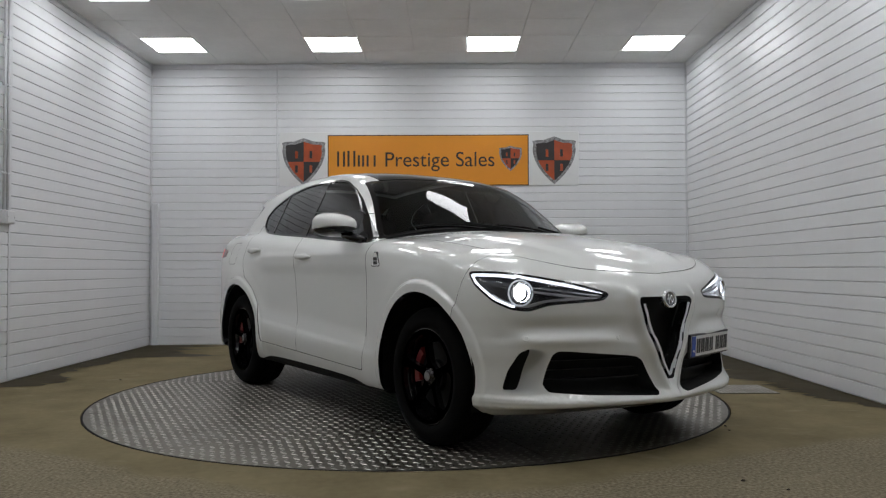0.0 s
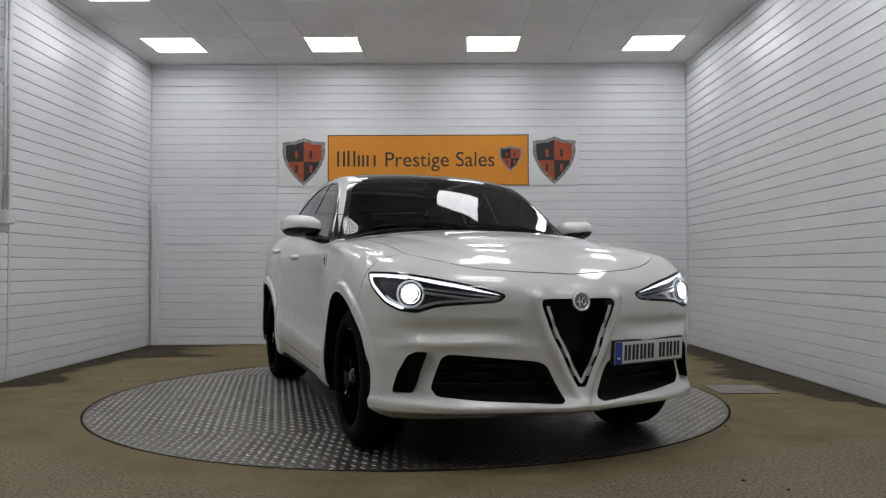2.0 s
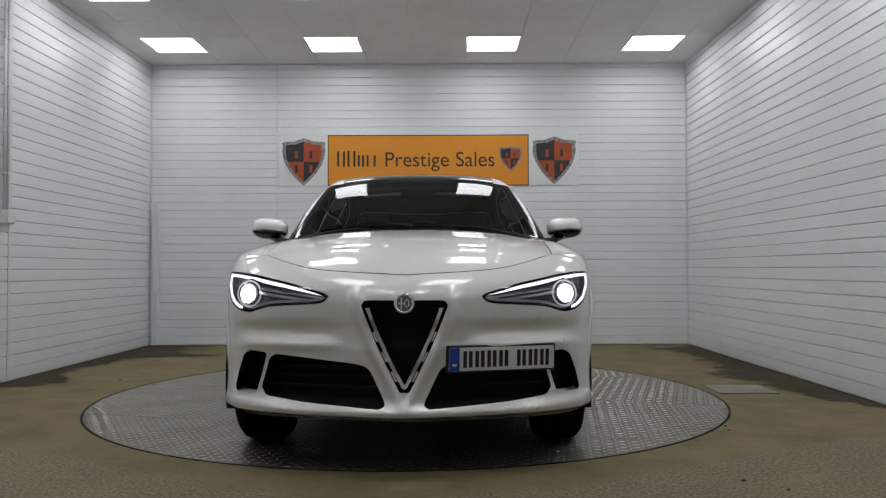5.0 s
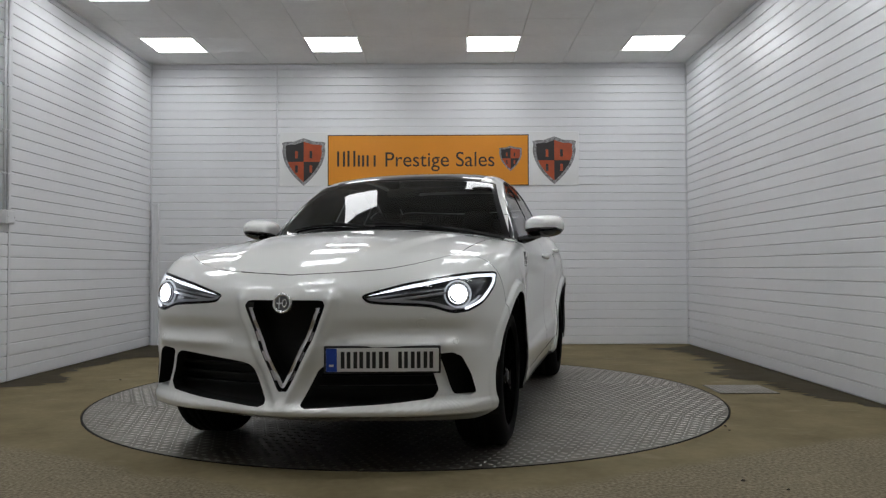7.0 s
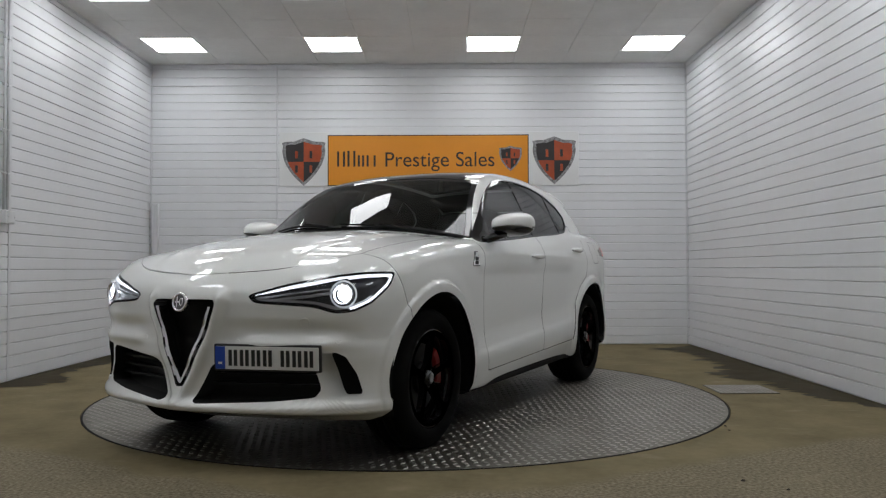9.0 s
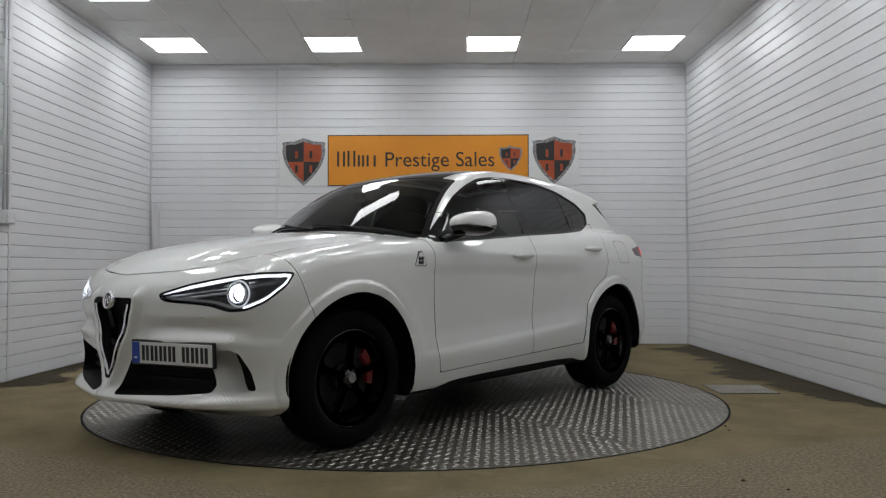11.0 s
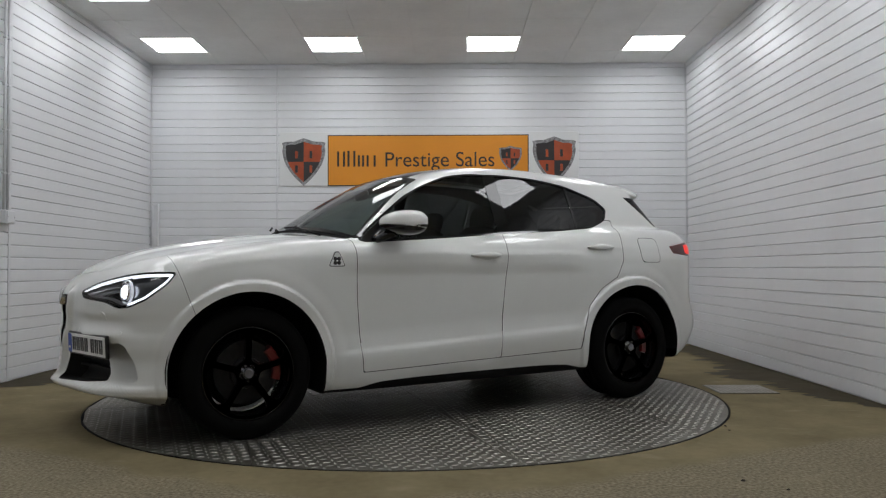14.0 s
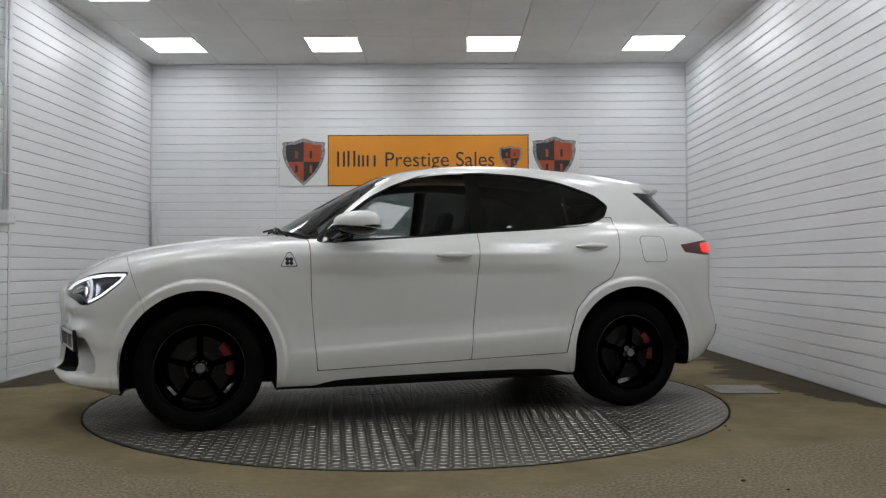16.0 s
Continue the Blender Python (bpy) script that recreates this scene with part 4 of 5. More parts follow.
def build_headlight(m):
    sg = 1 if m == "left" else -1
    lamp = surf_part("headlight", LAMP_SKIN.moved(-0.045).plus(LAMP_SKIN.skirt(-0.045)), M_LAMPBOWL, CAR, m, "lit headlight with LED strip and projector")
    surf_part("lens", LAMP_SKIN.moved(0.001), M_LENS, lamp, m, "clear lens cover")
    f = lamp_of(LAMP)
    a = LAMP_SKIN.V[:, 1] - LAMP_SKIN.V[:, 0]
    bez = LAMP_SKIN.split(lambda V: 0.010 - f(V))[0]
    surf_part("bezel", bez.moved(-0.003), M_GLOSSBLACK, lamp, m, "black lamp edge")
    # light strip along the upper and outer edge
    led = LAMP_SKIN.only(lambda V: f(V) - 0.009, lambda V: 0.018 - f(V))
    run = lambda V: V[:, 1] - V[:, 0]
    led = led.only(lambda V: np.maximum(V[:, 2] - (0.815 + 0.145 * (run(V) + 1.85)), run(V) + 1.22))
    surf_part("light_strip", led.moved(-0.010).plus(led.skirt(-0.010)), M_LAMPGLOW, lamp, m, "glowing white LED strip")
    brow = LAMP_SKIN.only(lambda V: f(V) - 0.032, lambda V: 0.050 - f(V), lambda V: V[:, 2] - (0.795 + 0.145 * (run(V) + 1.85)), lambda V: -1.40 - run(V))
    surf_part("reflector_fin", brow.moved(-0.022), M_BEZEL, lamp, m)
    for lo, hi, z0 in ((0.0, 0.012, 0.787), (0.022, 0.030, 0.787)):
        fin = LAMP_SKIN.only(lambda V: f(V) - 0.012, lambda V: V[:, 2] - (z0 + lo + 0.10 * (run(V) + 1.8)), lambda V: (z0 + hi + 0.10 * (run(V) + 1.8)) - V[:, 2], lambda V: -1.345 - run(V))
        surf_part("reflector_fin", fin.moved(-0.026).plus(fin.moved(-0.026).skirt(-0.018)), M_FIN, lamp, m, "silver reflector fin")
    guard = LAMP_SKIN.only(lambda V: f(V) - 0.012, lambda V: 0.024 - f(V), lambda V: 0.82 - V[:, 2])
    surf_part("lamp_surround", guard.moved(-0.030).plus(guard.moved(-0.030).skirt(-0.012)), M_FIN, lamp, m, "silver inner surround")
    # projector
    i = int(np.argmin((a + 1.265) ** 2 + (LAMP_SKIN.V[:, 2] - 0.832) ** 2))
    c, n = Vector(LAMP_SKIN.V[i]), Vector(LAMP_SKIN.N[i])
    c = c - 0.02 * n
    aim = Vector((0.93, 0.30, 0.05)).normalized()
    if sg < 0:
        c.y, aim.y = -c.y, -aim.y
    m4 = Matrix.Translation(c) @ aim.to_track_quat("Z", "Y").to_matrix().to_4x4()
    for nm, prof, mat, lab in (("halo_ring", [(0.057, -0.006), (0.060, 0.004), (0.064, 0.005), (0.066, -0.004), (0.062, -0.010), (0.057, -0.006)], M_HALO, "pale ring round the projector"),
                               ("projector_ring", [(0.040, -0.03), (0.046, -0.01), (0.052, 0.014), (0.047, 0.018), (0.042, 0.006), (0.040, -0.03)], M_CHROME, "chrome projector ring"),
                               ("projector_lens", [(0.040, -0.026), (0.034, -0.020), (0.030, -0.010), (0.020, -0.004), (0.0, -0.002)], M_BEAM, "glowing projector lens")):
        bm = lathe(prof, 32, "z")
        bmesh.ops.transform(bm, matrix=m4, verts=bm.verts)
        part(nm, bm, mat, lamp, lab, smooth=True)
    return lamp


for side_name in ("left", "right"):
    build_headlight(side_name)
    tl = surf_part("tail_light", TAIL_SKIN.moved(0.002), M_TAIL, CAR, side_name, "red tail lamp")
    glow = TAIL_SKIN.split(lambda V: np.minimum(tail_of(V) - 0.016, -1.99 - V[:, 0]))[0]
    surf_part("tail_strip", glow.moved(0.004), M_TAILGLOW, tl, side_name, "glowing red strip")


# ---- wheels ----
def build_wheel(front):
    w = empty("wheel")
    r, hw = 0.368, 0.128 if front else 0.143
    prof = [(0.262, -hw + 0.012), (0.268, -hw), (0.30, -hw - 0.004), (0.335, -hw + 0.004), (0.357, -hw + 0.022), (r, -hw + 0.045), (r, -0.052), (r - 0.007, -0.050), (r - 0.007, -0.042), (r, -0.040), (r, -0.006), (r - 0.007, -0.004), (r - 0.007, 0.004), (r, 0.006),
            (r, 0.040), (r - 0.007, 0.042), (r - 0.007, 0.050), (r, 0.052), (r, hw - 0.045), (0.357, hw - 0.022), (0.335, hw - 0.004), (0.30, hw + 0.004), (0.268, hw), (0.262, hw - 0.012)]
    part("tyre", lathe(prof, 72), M_RUBBER, w, "black low-profile tyre", smooth=True)
    y = hw - 0.006
    rim = part("rim", lathe([(0.252, -hw + 0.02), (0.235, -hw + 0.04), (0.222, 0.0), (0.232, y - 0.03), (0.246, y - 0.010), (0.254, y - 0.006), (0.262, y - 0.010), (0.266, y - 0.022)], 72), M_RIM, w, "gloss black alloy rim", smooth=True)
    # face: five ridged spokes that spread into the rim, with wide openings between them
    nr, na = 30, 240
    V, F = [], []
    for a_ in range(na):
        for k in range(nr + 1):
            rr = 0.045 + (0.252 - 0.045) * k / nr
            an = 2 * math.pi * a_ / na
            V.append((rr * math.cos(an), 0.0, rr * math.sin(an)))
    for a_ in range(na):
        for k in range(nr):
            p, q = a_ * (nr + 1) + k, ((a_ + 1) % na) * (nr + 1) + k
            F.append((p, p + 1, q + 1, q))
    V = np.array(V)

    def off_spoke(X, Z):
        an = np.arctan2(Z, X)
        d = (an - math.radians(90) + math.pi / 5) % (2 * math.pi / 5) - math.pi / 5
        return np.hypot(X, Z) * np.sin(np.abs(d))

    def height(X, Z):
        rr = np.hypot(X, Z)
        ridge = np.clip(1 - off_spoke(X, Z) / 0.026, 0, 1) * step(0.262, 0.19, rr)
        return y - 0.004 - 0.030 * np.clip(1 - (rr - 0.045) / 0.205, 0, 1) ** 1.6 + 0.013 * ridge

    V[:, 1] = height(V[:, 0], V[:, 2])
    gx = (height(V[:, 0] + 0.003, V[:, 2]) - height(V[:, 0] - 0.003, V[:, 2])) / 0.006
    gz = (height(V[:, 0], V[:, 2] + 0.003) - height(V[:, 0], V[:, 2] - 0.003)) / 0.006
    N = np.stack([-gx, np.ones(len(V)), -gz], 1)
    face = Surf(V, N / np.linalg.norm(N, axis=1)[:, None], F)
    gap_of = lambda W: smin(smin(off_spoke(W[:, 0], W[:, 2]) - 0.017 - 0.35 * np.maximum(np.hypot(W[:, 0], W[:, 2]) - 0.19, 0), 0.232 - np.hypot(W[:, 0], W[:, 2]), 0.03), np.hypot(W[:, 0], W[:, 2]) - 0.068, 0.02)
    _, face = face.split(gap_of)
    edge = face.skirt(0, (0, -0.032, 0))
    surf_part("spokes", face, M_RIM, rim, "left", "five slim gloss black spokes")
    me = bpy.data.meshes.new("rim_depth")
    me.from_pydata(edge.V.tolist(), [], edge.F)
    me.materials.append(M_RIM)
    hwb = new("rim_depth", me)
    hwb.parent = rim
    part("hub", lathe([(0.056, y - 0.06), (0.054, y - 0.034), (0.046, y - 0.028), (0.036, y - 0.022), (0.034, y - 0.014), (0.028, y - 0.012), (0.0, y - 0.011)], 32), M_RIM, rim, smooth=True)
    part("centre_cap", lathe([(0.024, y - 0.012), (0.025, y - 0.0085), (0.020, y - 0.010), (0.0, y - 0.0095)], 24), M_BEZEL, rim, "grey centre cap", smooth=True)
    for k in range(5):
        a = math.radians(54 + 72 * k)
        b = lathe([(0.009, y - 0.04), (0.009, y - 0.026), (0.006, y - 0.023), (0.0, y - 0.023)], 6)
        bmesh.ops.translate(b, vec=(0.046 * math.cos(a), 0, 0.046 * math.sin(a)), verts=b.verts)
        part("wheel_bolt", b, M_RIM, rim)
    # Solid black disc added to stop bright floor showing through the spokes.
    part("dust_shield", lathe([(0.0, -hw + 0.062), (0.205, -hw + 0.062), (0.212, -hw + 0.055), (0.205, -hw + 0.05), (0.0, -hw + 0.05)], 40), M_BLACK, w, "black disc, added to darken the gaps between the spokes")
    d0 = y - 0.085
    part("brake_disc", lathe([(0.085, d0 - 0.03), (0.178, d0 - 0.03), (0.180, d0 - 0.027), (0.180, d0 + 0.003), (0.178, d0 + 0.006), (0.09, d0 + 0.006), (0.085, d0 + 0.03), (0.0, d0 + 0.032)], 48), M_DISC, w, "grey steel brake disc", smooth=False)
    # caliper hugging the rear edge of the disc
    bm = bmesh.new()
    n = 10
    ring = []
    for k in range(n + 1):
        a = math.radians(134 + 62 * k / n)
        c, s = math.cos(a), math.sin(a)
        ring.append([bm.verts.new((rr * c, yy, rr * s)) for rr, yy in ((0.148, d0 + 0.012), (0.152, d0 + 0.030), (0.188, d0 + 0.034), (0.200, d0 + 0.02), (0.200, d0 - 0.04), (0.148, d0 - 0.04))])
    for p, q in zip(ring, ring[1:]):
        for k in range(6):
            bm.faces.new((p[k], p[(k + 1) % 6], q[(k + 1) % 6], q[k]))
    bm.faces.new(ring[0])
    bm.faces.new(ring[-1][::-1])
    bmesh.ops.recalc_face_normals(bm, faces=bm.faces)
    part("caliper", bm, M_CALIPER, w, "red brake caliper")
    return w


def place_wheels():
    for front, x in ((True, AXF), (False, AXR)):
        wl = build_wheel(front)
        hw = 0.128 if front else 0.143
        wl.parent = CAR
        wl.matrix_basis = pose(x, 0.925 - hw, 0.366)
        wr = build_wheel(front)
        wr.parent = CAR
        wr.matrix_basis = pose(x, -(0.925 - hw), 0.366) @ Matrix.Diagonal((1, -1, 1, 1))


place_wheels()


def build_liners():
    """Black arch liners over each wheel."""
    for cx in (AXF, AXR):
        for sg in (1, -1):
            bm = bmesh.new()
            n = 30
            ring = []
            for k in range(n + 1):
                a = math.radians(-18 + 216 * k / n)
                c, s = math.cos(a), math.sin(a)
                zz = max(0.2, 0.385 + 0.437 * s)
                rows = []
                for rr, yy in ((0.437, 0.955), (0.445, 0.93), (0.455, 0.90), (0.46, 0.62), (0.02, 0.60)):
                    rows.append(bm.verts.new((cx + rr * c, sg * (yy if rr > 0.44 else yy), 0.385 + (rr * s if s > 0 or rr < 0.1 else -(0.05 if cx < 0 and c < 0 else 0.15) * abs(s) / 0.31))))
                ring.append(rows)
            for p, q in zip(ring, ring[1:]):
                for k in range(1, 4):
                    bm.faces.new((p[k], p[k + 1], q[k + 1], q[k]))
            bmesh.ops.recalc_face_normals(bm, faces=bm.faces)
            part("arch_liner", bm, M_BLACK, CAR, "black wheel arch liner", smooth=True)


build_liners()


# ---- fittings of the car ----
def ellipsoid(cx, cy, cz, rx, ry, rz, e=0.8, nu=28, nv=18):
    """A soft rounded block."""
    bm = bmesh.new()

    def pw(v):
        return math.copysign(abs(v) ** e, v)
    rows = []
    for j in range(nv + 1):
        b = -math.pi / 2 + math.pi * j / nv
        rows.append([bm.verts.new((cx + rx * pw(math.cos(b)) * pw(math.cos(2 * math.pi * i / nu)), cy + ry * pw(math.cos(b)) * pw(math.sin(2 * math.pi * i / nu)), cz + rz * pw(math.sin(b)))) for i in range(nu)])
    for p, q in zip(rows, rows[1:]):
        for i in range(nu):
            bm.faces.new((p[i], p[(i + 1) % nu], q[(i + 1) % nu], q[i]))
    bmesh.ops.remove_doubles(bm, verts=bm.verts, dist=1e-5)
    bmesh.ops.recalc_face_normals(bm, faces=bm.faces)
    return bm


def skin_at(x, z):
    """Where the flank stands at a place along the car and a height, and its outward direction."""
    lo, hi = 0.3, 1.1
    for _ in range(30):
        mid = (lo + hi) / 2
        if solid(np.array([[x, mid, z]]))[0] > 0:
            hi = mid
        else:
            lo = mid
    return lo


def nose_at(y, z):
    lo, hi = 1.2, 2.5
    for _ in range(30):
        mid = (lo + hi) / 2
        if solid(np.array([[mid, abs(y), z]]))[0] > 0:
            hi = mid
        else:
            lo = mid
    return lo


def build_mirror(sg):
    m = empty("door_mirror", pose(0, 0, 0))
    m.parent = CAR
    cx, cy, cz = 0.50, sg * 1.005, 1.222
    taper = Matrix.Translation((cx, cy, cz)) @ Matrix.Rotation(sg * radians(-10), 4, "Z") @ Matrix.Rotation(sg * radians(4), 4, "X")
    for nm, keep, mat, lab in (("cap", 1, M_PAINT, "white painted cap"), ("lower_shell", -1, M_GLOSSBLACK, "gloss black lower shell")):
        bm = ellipsoid(0, 0, 0, 0.145, 0.132, 0.078, 0.75)
        for v in bm.verts:
            t = (v.co.x + 0.145) / 0.29
            v.co.z *= 1.0 - 0.30 * t * t
            v.co.y *= 1.0 - 0.18 * t
        bmesh.ops.bisect_plane(bm, geom=bm.verts[:] + bm.edges[:] + bm.faces[:], plane_co=(0, 0, -0.030), plane_no=(0.10, 0, keep * -1.0), clear_outer=True)
        bmesh.ops.transform(bm, matrix=taper, verts=bm.verts)
        part(nm, bm, mat, m, lab, smooth=True)
    gl = box(-0.141, -0.115, -0.055, 0.055, -0.020, 0.030, 0.006, 2, taper)
    part("mirror_glass", gl, M_CHROME, m, "mirror glass")
    y0 = skin_at(0.62, 1.125)
    arm = tube([(0.63, sg * (y0 - 0.02), 1.118), (0.60, sg * (y0 + 0.04), 1.135), (0.55, sg * 0.98, 1.165)], 0.026, 12)
    part("mirror_arm", arm, M_GLOSSBLACK, m, "gloss black arm", smooth=True)
    m["label"] = "white door mirror with black underside"


for sg in (1, -1):
    build_mirror(sg)


def build_handle(door, sg, x, z):
    y = skin_at(x, z)
    cup = ellipsoid(x - 0.005, sg * (y - 0.006), z - 0.004, 0.075, 0.012, 0.030, 1.0, 20, 10)
    h = tube([(x + 0.108, sg * (y - 0.004), z + 0.001), (x + 0.098, sg * (y + 0.012), z), (x + 0.06, sg * (y + 0.026), z), (x, sg * (y + 0.030), z + 0.001), (x - 0.06, sg * (y + 0.026), z + 0.002), (x - 0.098, sg * (y + 0.012), z + 0.004), (x - 0.108, sg * (y - 0.004), z + 0.004)], 0.0145, 12)
    for v in h.verts:
        v.co.z = z + (v.co.z - z) * (1.5 - 0.9 * (abs(v.co.x - x) / 0.108) ** 2)
    ob = part("handle", h, M_PAINT, door, "white painted door handle", smooth=True)
    part("handle_recess", cup, M_PAINT, door, smooth=True)


for nm, sg in (("left", 1), ("right", -1)):
    build_handle(DOORS[nm][0], sg, -0.138, 1.03)
    build_handle(DOORS[nm][1], sg, -1.12, 1.093)


def build_side_emblem(sg):
    """A white triangle with a plain dark four-lobed mark on the wing."""
    x, z = 0.90, 1.000
    y = skin_at(x, z)
    def tri(k):
        return rounded([(x - 0.054 * k, z - 0.042 * k), (x + 0.054 * k, z - 0.042 * k), (x + 0.012 * k, z + 0.046 * k), (x - 0.012 * k, z + 0.046 * k)], 3, 0.15)
    e = part("wing_emblem", prism(tri(1.0), sg * (y - 0.03), sg * (y + 0.004)), M_BEZEL, CAR, "small white triangle with dark lobed mark")
    part("emblem_face", prism(tri(0.88), sg * (y + 0.004), sg * (y + 0.0055)), M_SIGNWHITE, e)
    for k in range(4):
        a = math.radians(45 + 90 * k)
        b = ellipsoid(x + 0.0165 * math.cos(a), sg * (y + 0.0055), z - 0.008 + 0.0165 * math.sin(a), 0.0125, 0.003, 0.0125, 1.0, 12, 6)
        part("lobe", b, M_PLATEINK, e, smooth=True)


build_side_emblem(1)
build_side_emblem(-1)


def build_plate():
    a, b = Vector((2.256, 0.19, 0.0)), Vector((2.114, 0.707, 0.0))
    mid = (a + b) / 2
    turn = math.atan2(b.y - a.y, b.x - a.x)
    # x runs along the plate, -y is its back
    m = Matrix.Translation((mid.x + 0.006, mid.y + 0.002, 0.527)) @ Matrix.Rotation(turn, 4, "Z") @ Matrix.Rotation(radians(3), 4, "X")
    p = part("number_plate", box(-0.268, 0.268, 0.0, 0.020, -0.064, 0.064, 0.006, 2, m), M_PLATEINK, CAR, "white number plate with plain dark bars")
    part("plate_face", box(-0.258, 0.258, -0.004, 0.0, -0.054, 0.054, 0.003, 1, m), M_PLATE, p, "white reflective face")
    part("blue_band", box(-0.257, -0.208, -0.006, -0.004, -0.053, 0.053, 0.0, 1, m), M_BLUE, p, "blue band")
    part("band_mark", box(-0.243, -0.223, -0.0075, -0.006, -0.030, -0.020, 0.0, 1, m), M_PLATE, p)
    x = -0.190
    for k in range(7):
        for dx in (0.0, 0.027):
            part("plain_bar", box(x + dx, x + dx + 0.017, -0.0065, -0.004, -0.038, 0.038, 0.0, 1, m), M_PLATEINK, p)
        x += 0.058 + (0.030 if k == 3 else 0)
    bk = box(-0.2, 0.2, 0.02, 0.06, -0.05, 0.05, 0.0, 1, m)
    part("plate_bracket", bk, M_BLACK, p)


build_plate()


def build_nose_badge():
    x = nose_at(0.0, 0.786)
    m = Matrix.Translation((x + 0.004, 0, 0.786)) @ Matrix.Rotation(radians(-8), 4, "Y")
    bm = lathe([(0.047, -0.03), (0.048, 0.0), (0.044, 0.006), (0.037, 0.004), (0.035, 0.002)], 40, "x")
    bmesh.ops.transform(bm, matrix=m, verts=bm.verts)
    b = part("nose_badge", bm, M_CHROME, CAR, "round chrome badge with plain marks", smooth=True)
    bm = lathe([(0.036, 0.001), (0.022, 0.002), (0.0, 0.002)], 32, "x")
    bmesh.ops.transform(bm, matrix=m, verts=bm.verts)
    part("badge_disc", bm, M_BEZEL, b, "dark badge centre", smooth=True)
    part("badge_mark", box(0.002, 0.005, -0.016, -0.010, -0.026, 0.026, 0.0, 1, m), M_CHROME, b)
    part("badge_mark", box(0.002, 0.005, -0.026, 0.0, -0.003, 0.003, 0.0, 1, m), M_CHROME, b)
    bm = lathe([(0.021, 0.002), (0.019, 0.005), (0.015, 0.005), (0.013, 0.002)], 28, "x")
    bmesh.ops.transform(bm, matrix=m @ Matrix.Translation((0, 0.012, 0)) @ Matrix.Diagonal((1, 0.55, 1, 1)), verts=bm.verts)
    part("badge_mark", bm, M_CHROME, b, smooth=True)


build_nose_badge()


def build_sensors():
    """Small flush discs in the front bumper: parking sensors and a tow-eye cover."""
    for y, z, r, nm in ((0.765, 0.605, 0.013, "parking_sensor"), (-0.765, 0.605, 0.013, "parking_sensor"), (0.30, 0.60, 0.013, "parking_sensor"), (-0.30, 0.60, 0.013, "parking_sensor"), (0.62, 0.692, 0.026, "tow_eye_cover")):
        x = nose_at(y, z)
        e = 0.004
        n = Vector([float((solid(np.array([[x, abs(y), z]]) + e * np.eye(3)[k]) - solid(np.array([[x, abs(y), z]]) - e * np.eye(3)[k]))[0]) for k in range(3)]).normalized()
        if y < 0:
            n.y = -n.y
        bm = lathe([(r, -0.004), (r, 0.0008), (r * 0.86, 0.0016), (r * 0.8, 0.0008), (0.0, 0.0012)], 20, "z")
        bmesh.ops.transform(bm, matrix=Matrix.Translation((x, y, z)) @ n.to_track_quat("Z", "Y").to_matrix().to_4x4(), verts=bm.verts)
        part(nm, bm, M_PAINT, BUMPER_OB, smooth=False)


build_sensors()


def build_wipers():
    for x0, y0, x1, y1 in ((0.93, 0.62, 0.90, -0.02), (0.96, 0.02, 0.80, -0.62)):
        pts = []
        for k in range(9):
            t = k / 8
            y = y0 + (y1 - y0) * t
            lo, hi = 0.9, 1.6
            x = x0 + (x1 - x0) * t - 0.14 * (abs(y) / 0.75) ** 2.2 * (1.0 if abs(y0) > 0.3 else 0.6) * 0.5
            for _ in range(24):
                mid = (lo + hi) / 2
                if solid(np.array([[x, abs(y), mid]]))[0] > 0:
                    hi = mid
                else:
                    lo = mid
            pts.append((x, y, lo + 0.008))
        w = part("wiper", tube(pts, 0.007, 6), M_BLACK, CAR, "black wiper", smooth=True)
        part("wiper_arm", tube([(pts[4][0] + 0.03, pts[4][1], pts[4][2] + 0.012), (pts[1][0] + 0.05, pts[1][1], pts[1][2] + 0.004)], 0.008, 6), M_BLACK, w)


build_wipers()


def build_spoiler():
    bm = bmesh.new()
    n = 24
    ring = []
    for k in range(n + 1):
        y = -0.60 + 1.2 * k / n
        q = (abs(y) / 0.75) ** 2.2
        xe = -(1.3175 - 0.31 * q) / 0.66
        lo, hi = 1.2, 1.8
        for _ in range(26):
            mid = (lo + hi) / 2
            if solid(np.array([[xe + 0.17, abs(y), mid]]))[0] > 0:
                hi = mid
            else:
                lo = mid
        zr = lo
        tz = zr - 0.040 - 0.012 * q
        ring.append([bm.verts.new(p) for p in ((xe + 0.17, y, zr + 0.001), (xe + 0.06, y, zr - 0.014), (xe - 0.055, y, tz), (xe - 0.066, y, tz - 0.008), (xe - 0.048, y, tz - 0.020), (xe + 0.06, y, tz - 0.055))])
    for p, q in zip(ring, ring[1:]):
        for k in range(5):
            bm.faces.new((p[k], p[k + 1], q[k + 1], q[k]))
    bm.faces.new(ring[0])
    bm.faces.new(ring[-1][::-1])
    bmesh.ops.recalc_face_normals(bm, faces=bm.faces)
    part("roof_spoiler", bm, M_PAINT, CAR, "white roof spoiler over the rear window", smooth=True)


build_spoiler()


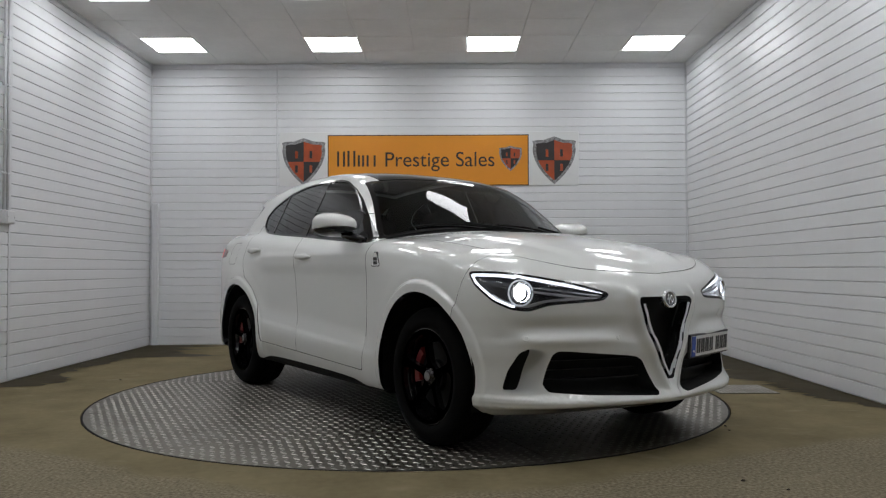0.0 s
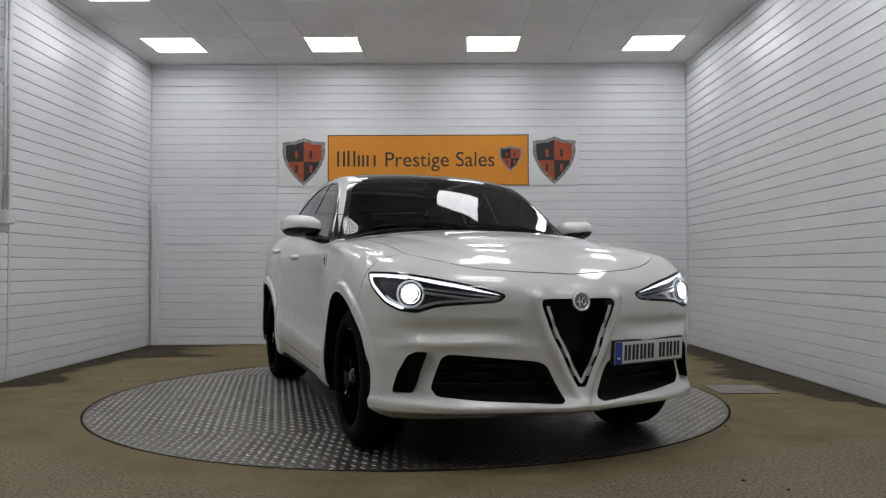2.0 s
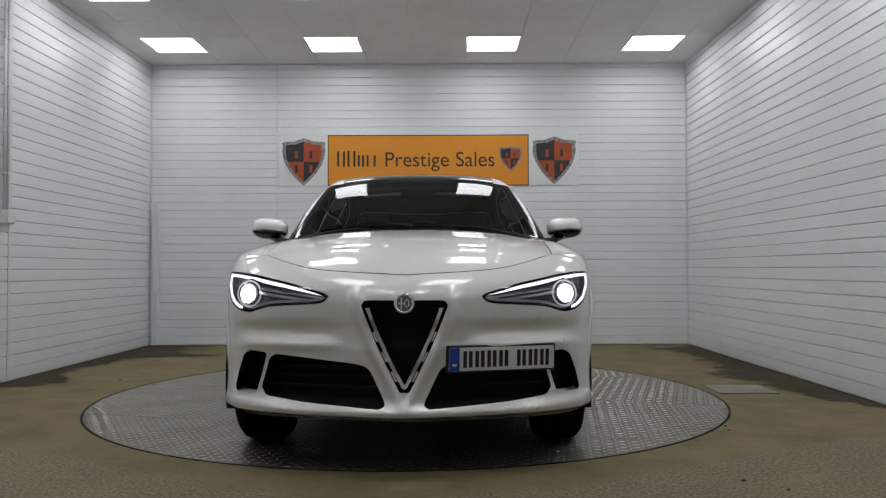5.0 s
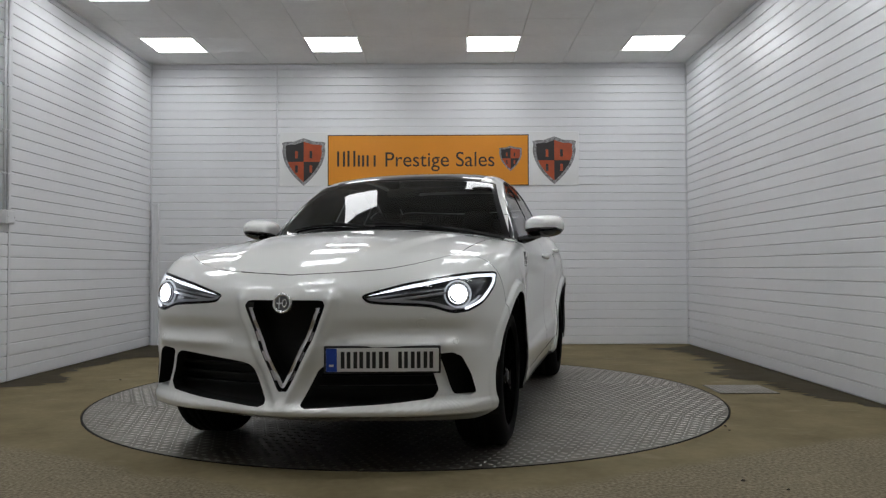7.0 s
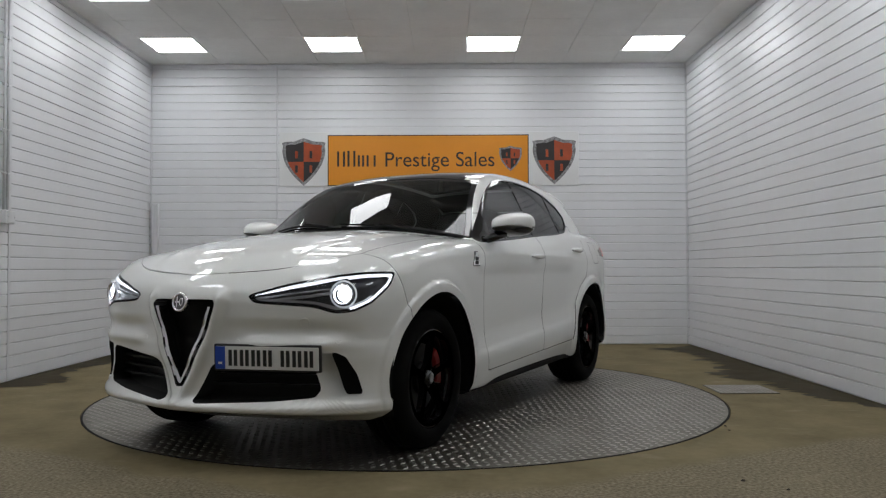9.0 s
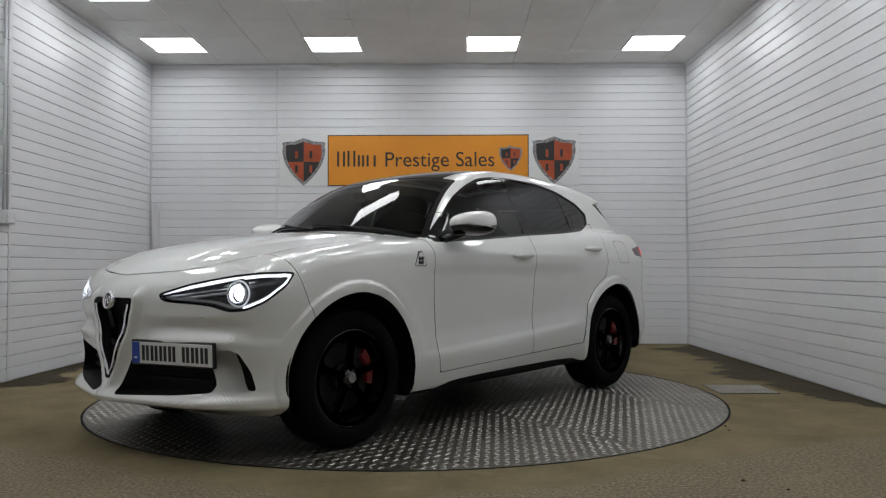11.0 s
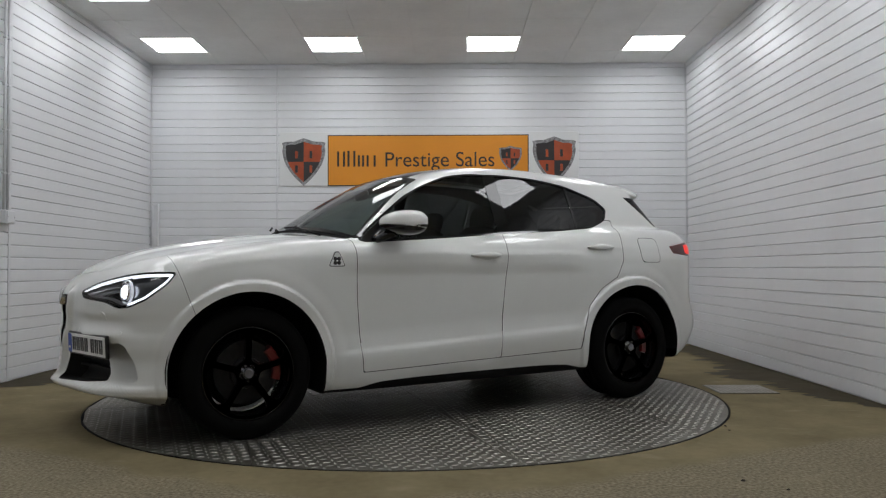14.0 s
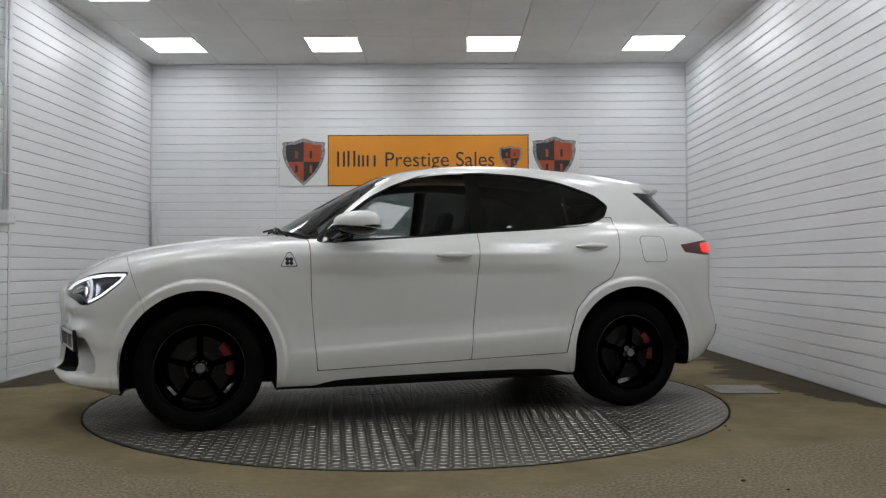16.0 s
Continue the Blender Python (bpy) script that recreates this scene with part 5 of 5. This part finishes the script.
# ---- cabin ----
def build_cabin():
    cab = part("dashboard", ellipsoid(0.62, 0, 0.95, 0.30, 0.78, 0.125, 0.5), M_TRIMDARK, CAR, "dark dashboard", smooth=True)
    part("cabin_floor", box(-2.0, 0.9, -0.80, 0.80, 0.36, 0.42, 0.01), M_TRIMDARK, CAR, "dark carpet")
    part("parcel_shelf", box(-2.1, -1.45, -0.70, 0.70, 1.02, 1.06, 0.01), M_TRIMDARK, CAR, "dark load cover")
    part("console", box(-0.5, 0.6, -0.12, 0.12, 0.42, 0.78, 0.03, 2), M_TRIMDARK, CAR, "dark centre console")
    seats = [(-0.22, 0.38), (-0.22, -0.38), (-1.12, 0.42), (-1.12, 0.0), (-1.12, -0.42)]
    for x, y in seats:
        w = 0.26 if x > -0.5 else 0.21
        s = part("seat", ellipsoid(x + 0.22, y, 0.60, 0.30, w, 0.14, 0.5), M_LEATHER, CAR, "dark leather seat", smooth=True)
        b = ellipsoid(0, 0, 0.33, 0.085, w, 0.36, 0.55)
        bmesh.ops.transform(b, matrix=pose(x - 0.06, y, 0.58, 0, -14), verts=b.verts)
        part("backrest", b, M_LEATHER, s, smooth=True)
        h = ellipsoid(0, 0, 0.755, 0.05, 0.125, 0.085, 0.6)
        bmesh.ops.transform(h, matrix=pose(x - 0.06, y, 0.58, 0, -14), verts=h.verts)
        part("headrest", h, M_LEATHER, s, smooth=True)
    wheel = lathe([(0.185 + 0.014 * math.cos(a), 0.014 * math.sin(a)) for a in [2 * math.pi * k / 8 for k in range(8)]], 32, "x", True)
    bmesh.ops.transform(wheel, matrix=pose(0.28, -0.38, 1.00, 0, 25), verts=wheel.verts)
    sw = part("steering_wheel", wheel, M_LEATHER, CAR, "dark leather steering wheel", smooth=True)
    boss = ellipsoid(0, 0, 0, 0.03, 0.07, 0.06, 0.7, 16, 10)
    bmesh.ops.transform(boss, matrix=pose(0.29, -0.38, 1.00, 0, 25), verts=boss.verts)
    part("boss", boss, M_TRIMDARK, sw, smooth=True)
    mir = ellipsoid(0.33, 0, 1.475, 0.012, 0.12, 0.035, 0.6, 20, 10)
    part("rear_view_mirror", mir, M_BLACK, CAR, "black rear-view mirror", smooth=True)


build_cabin()
tagged(CAR, "pearl white sport utility car with lit headlights on the turntable", "car")


# ---- what turns: the table and the car on it ----
def motions():
    turns = [(0, -55.41), (2, -69.18), (4, -82.86), (6.5, -99.85), (9, -116.70), (11.5, -133.42), (14, -150.01), (16, -163.18)]
    walk(TABLE, [(t, pose(0, 0, 0, 0, 0, a)) for t, a in turns])
    walk(CAR, [(t, pose(0, 0, 0, 0, 0, a) @ pose(0.104, 0.07, 0.003)) for t, a in turns])


motions()
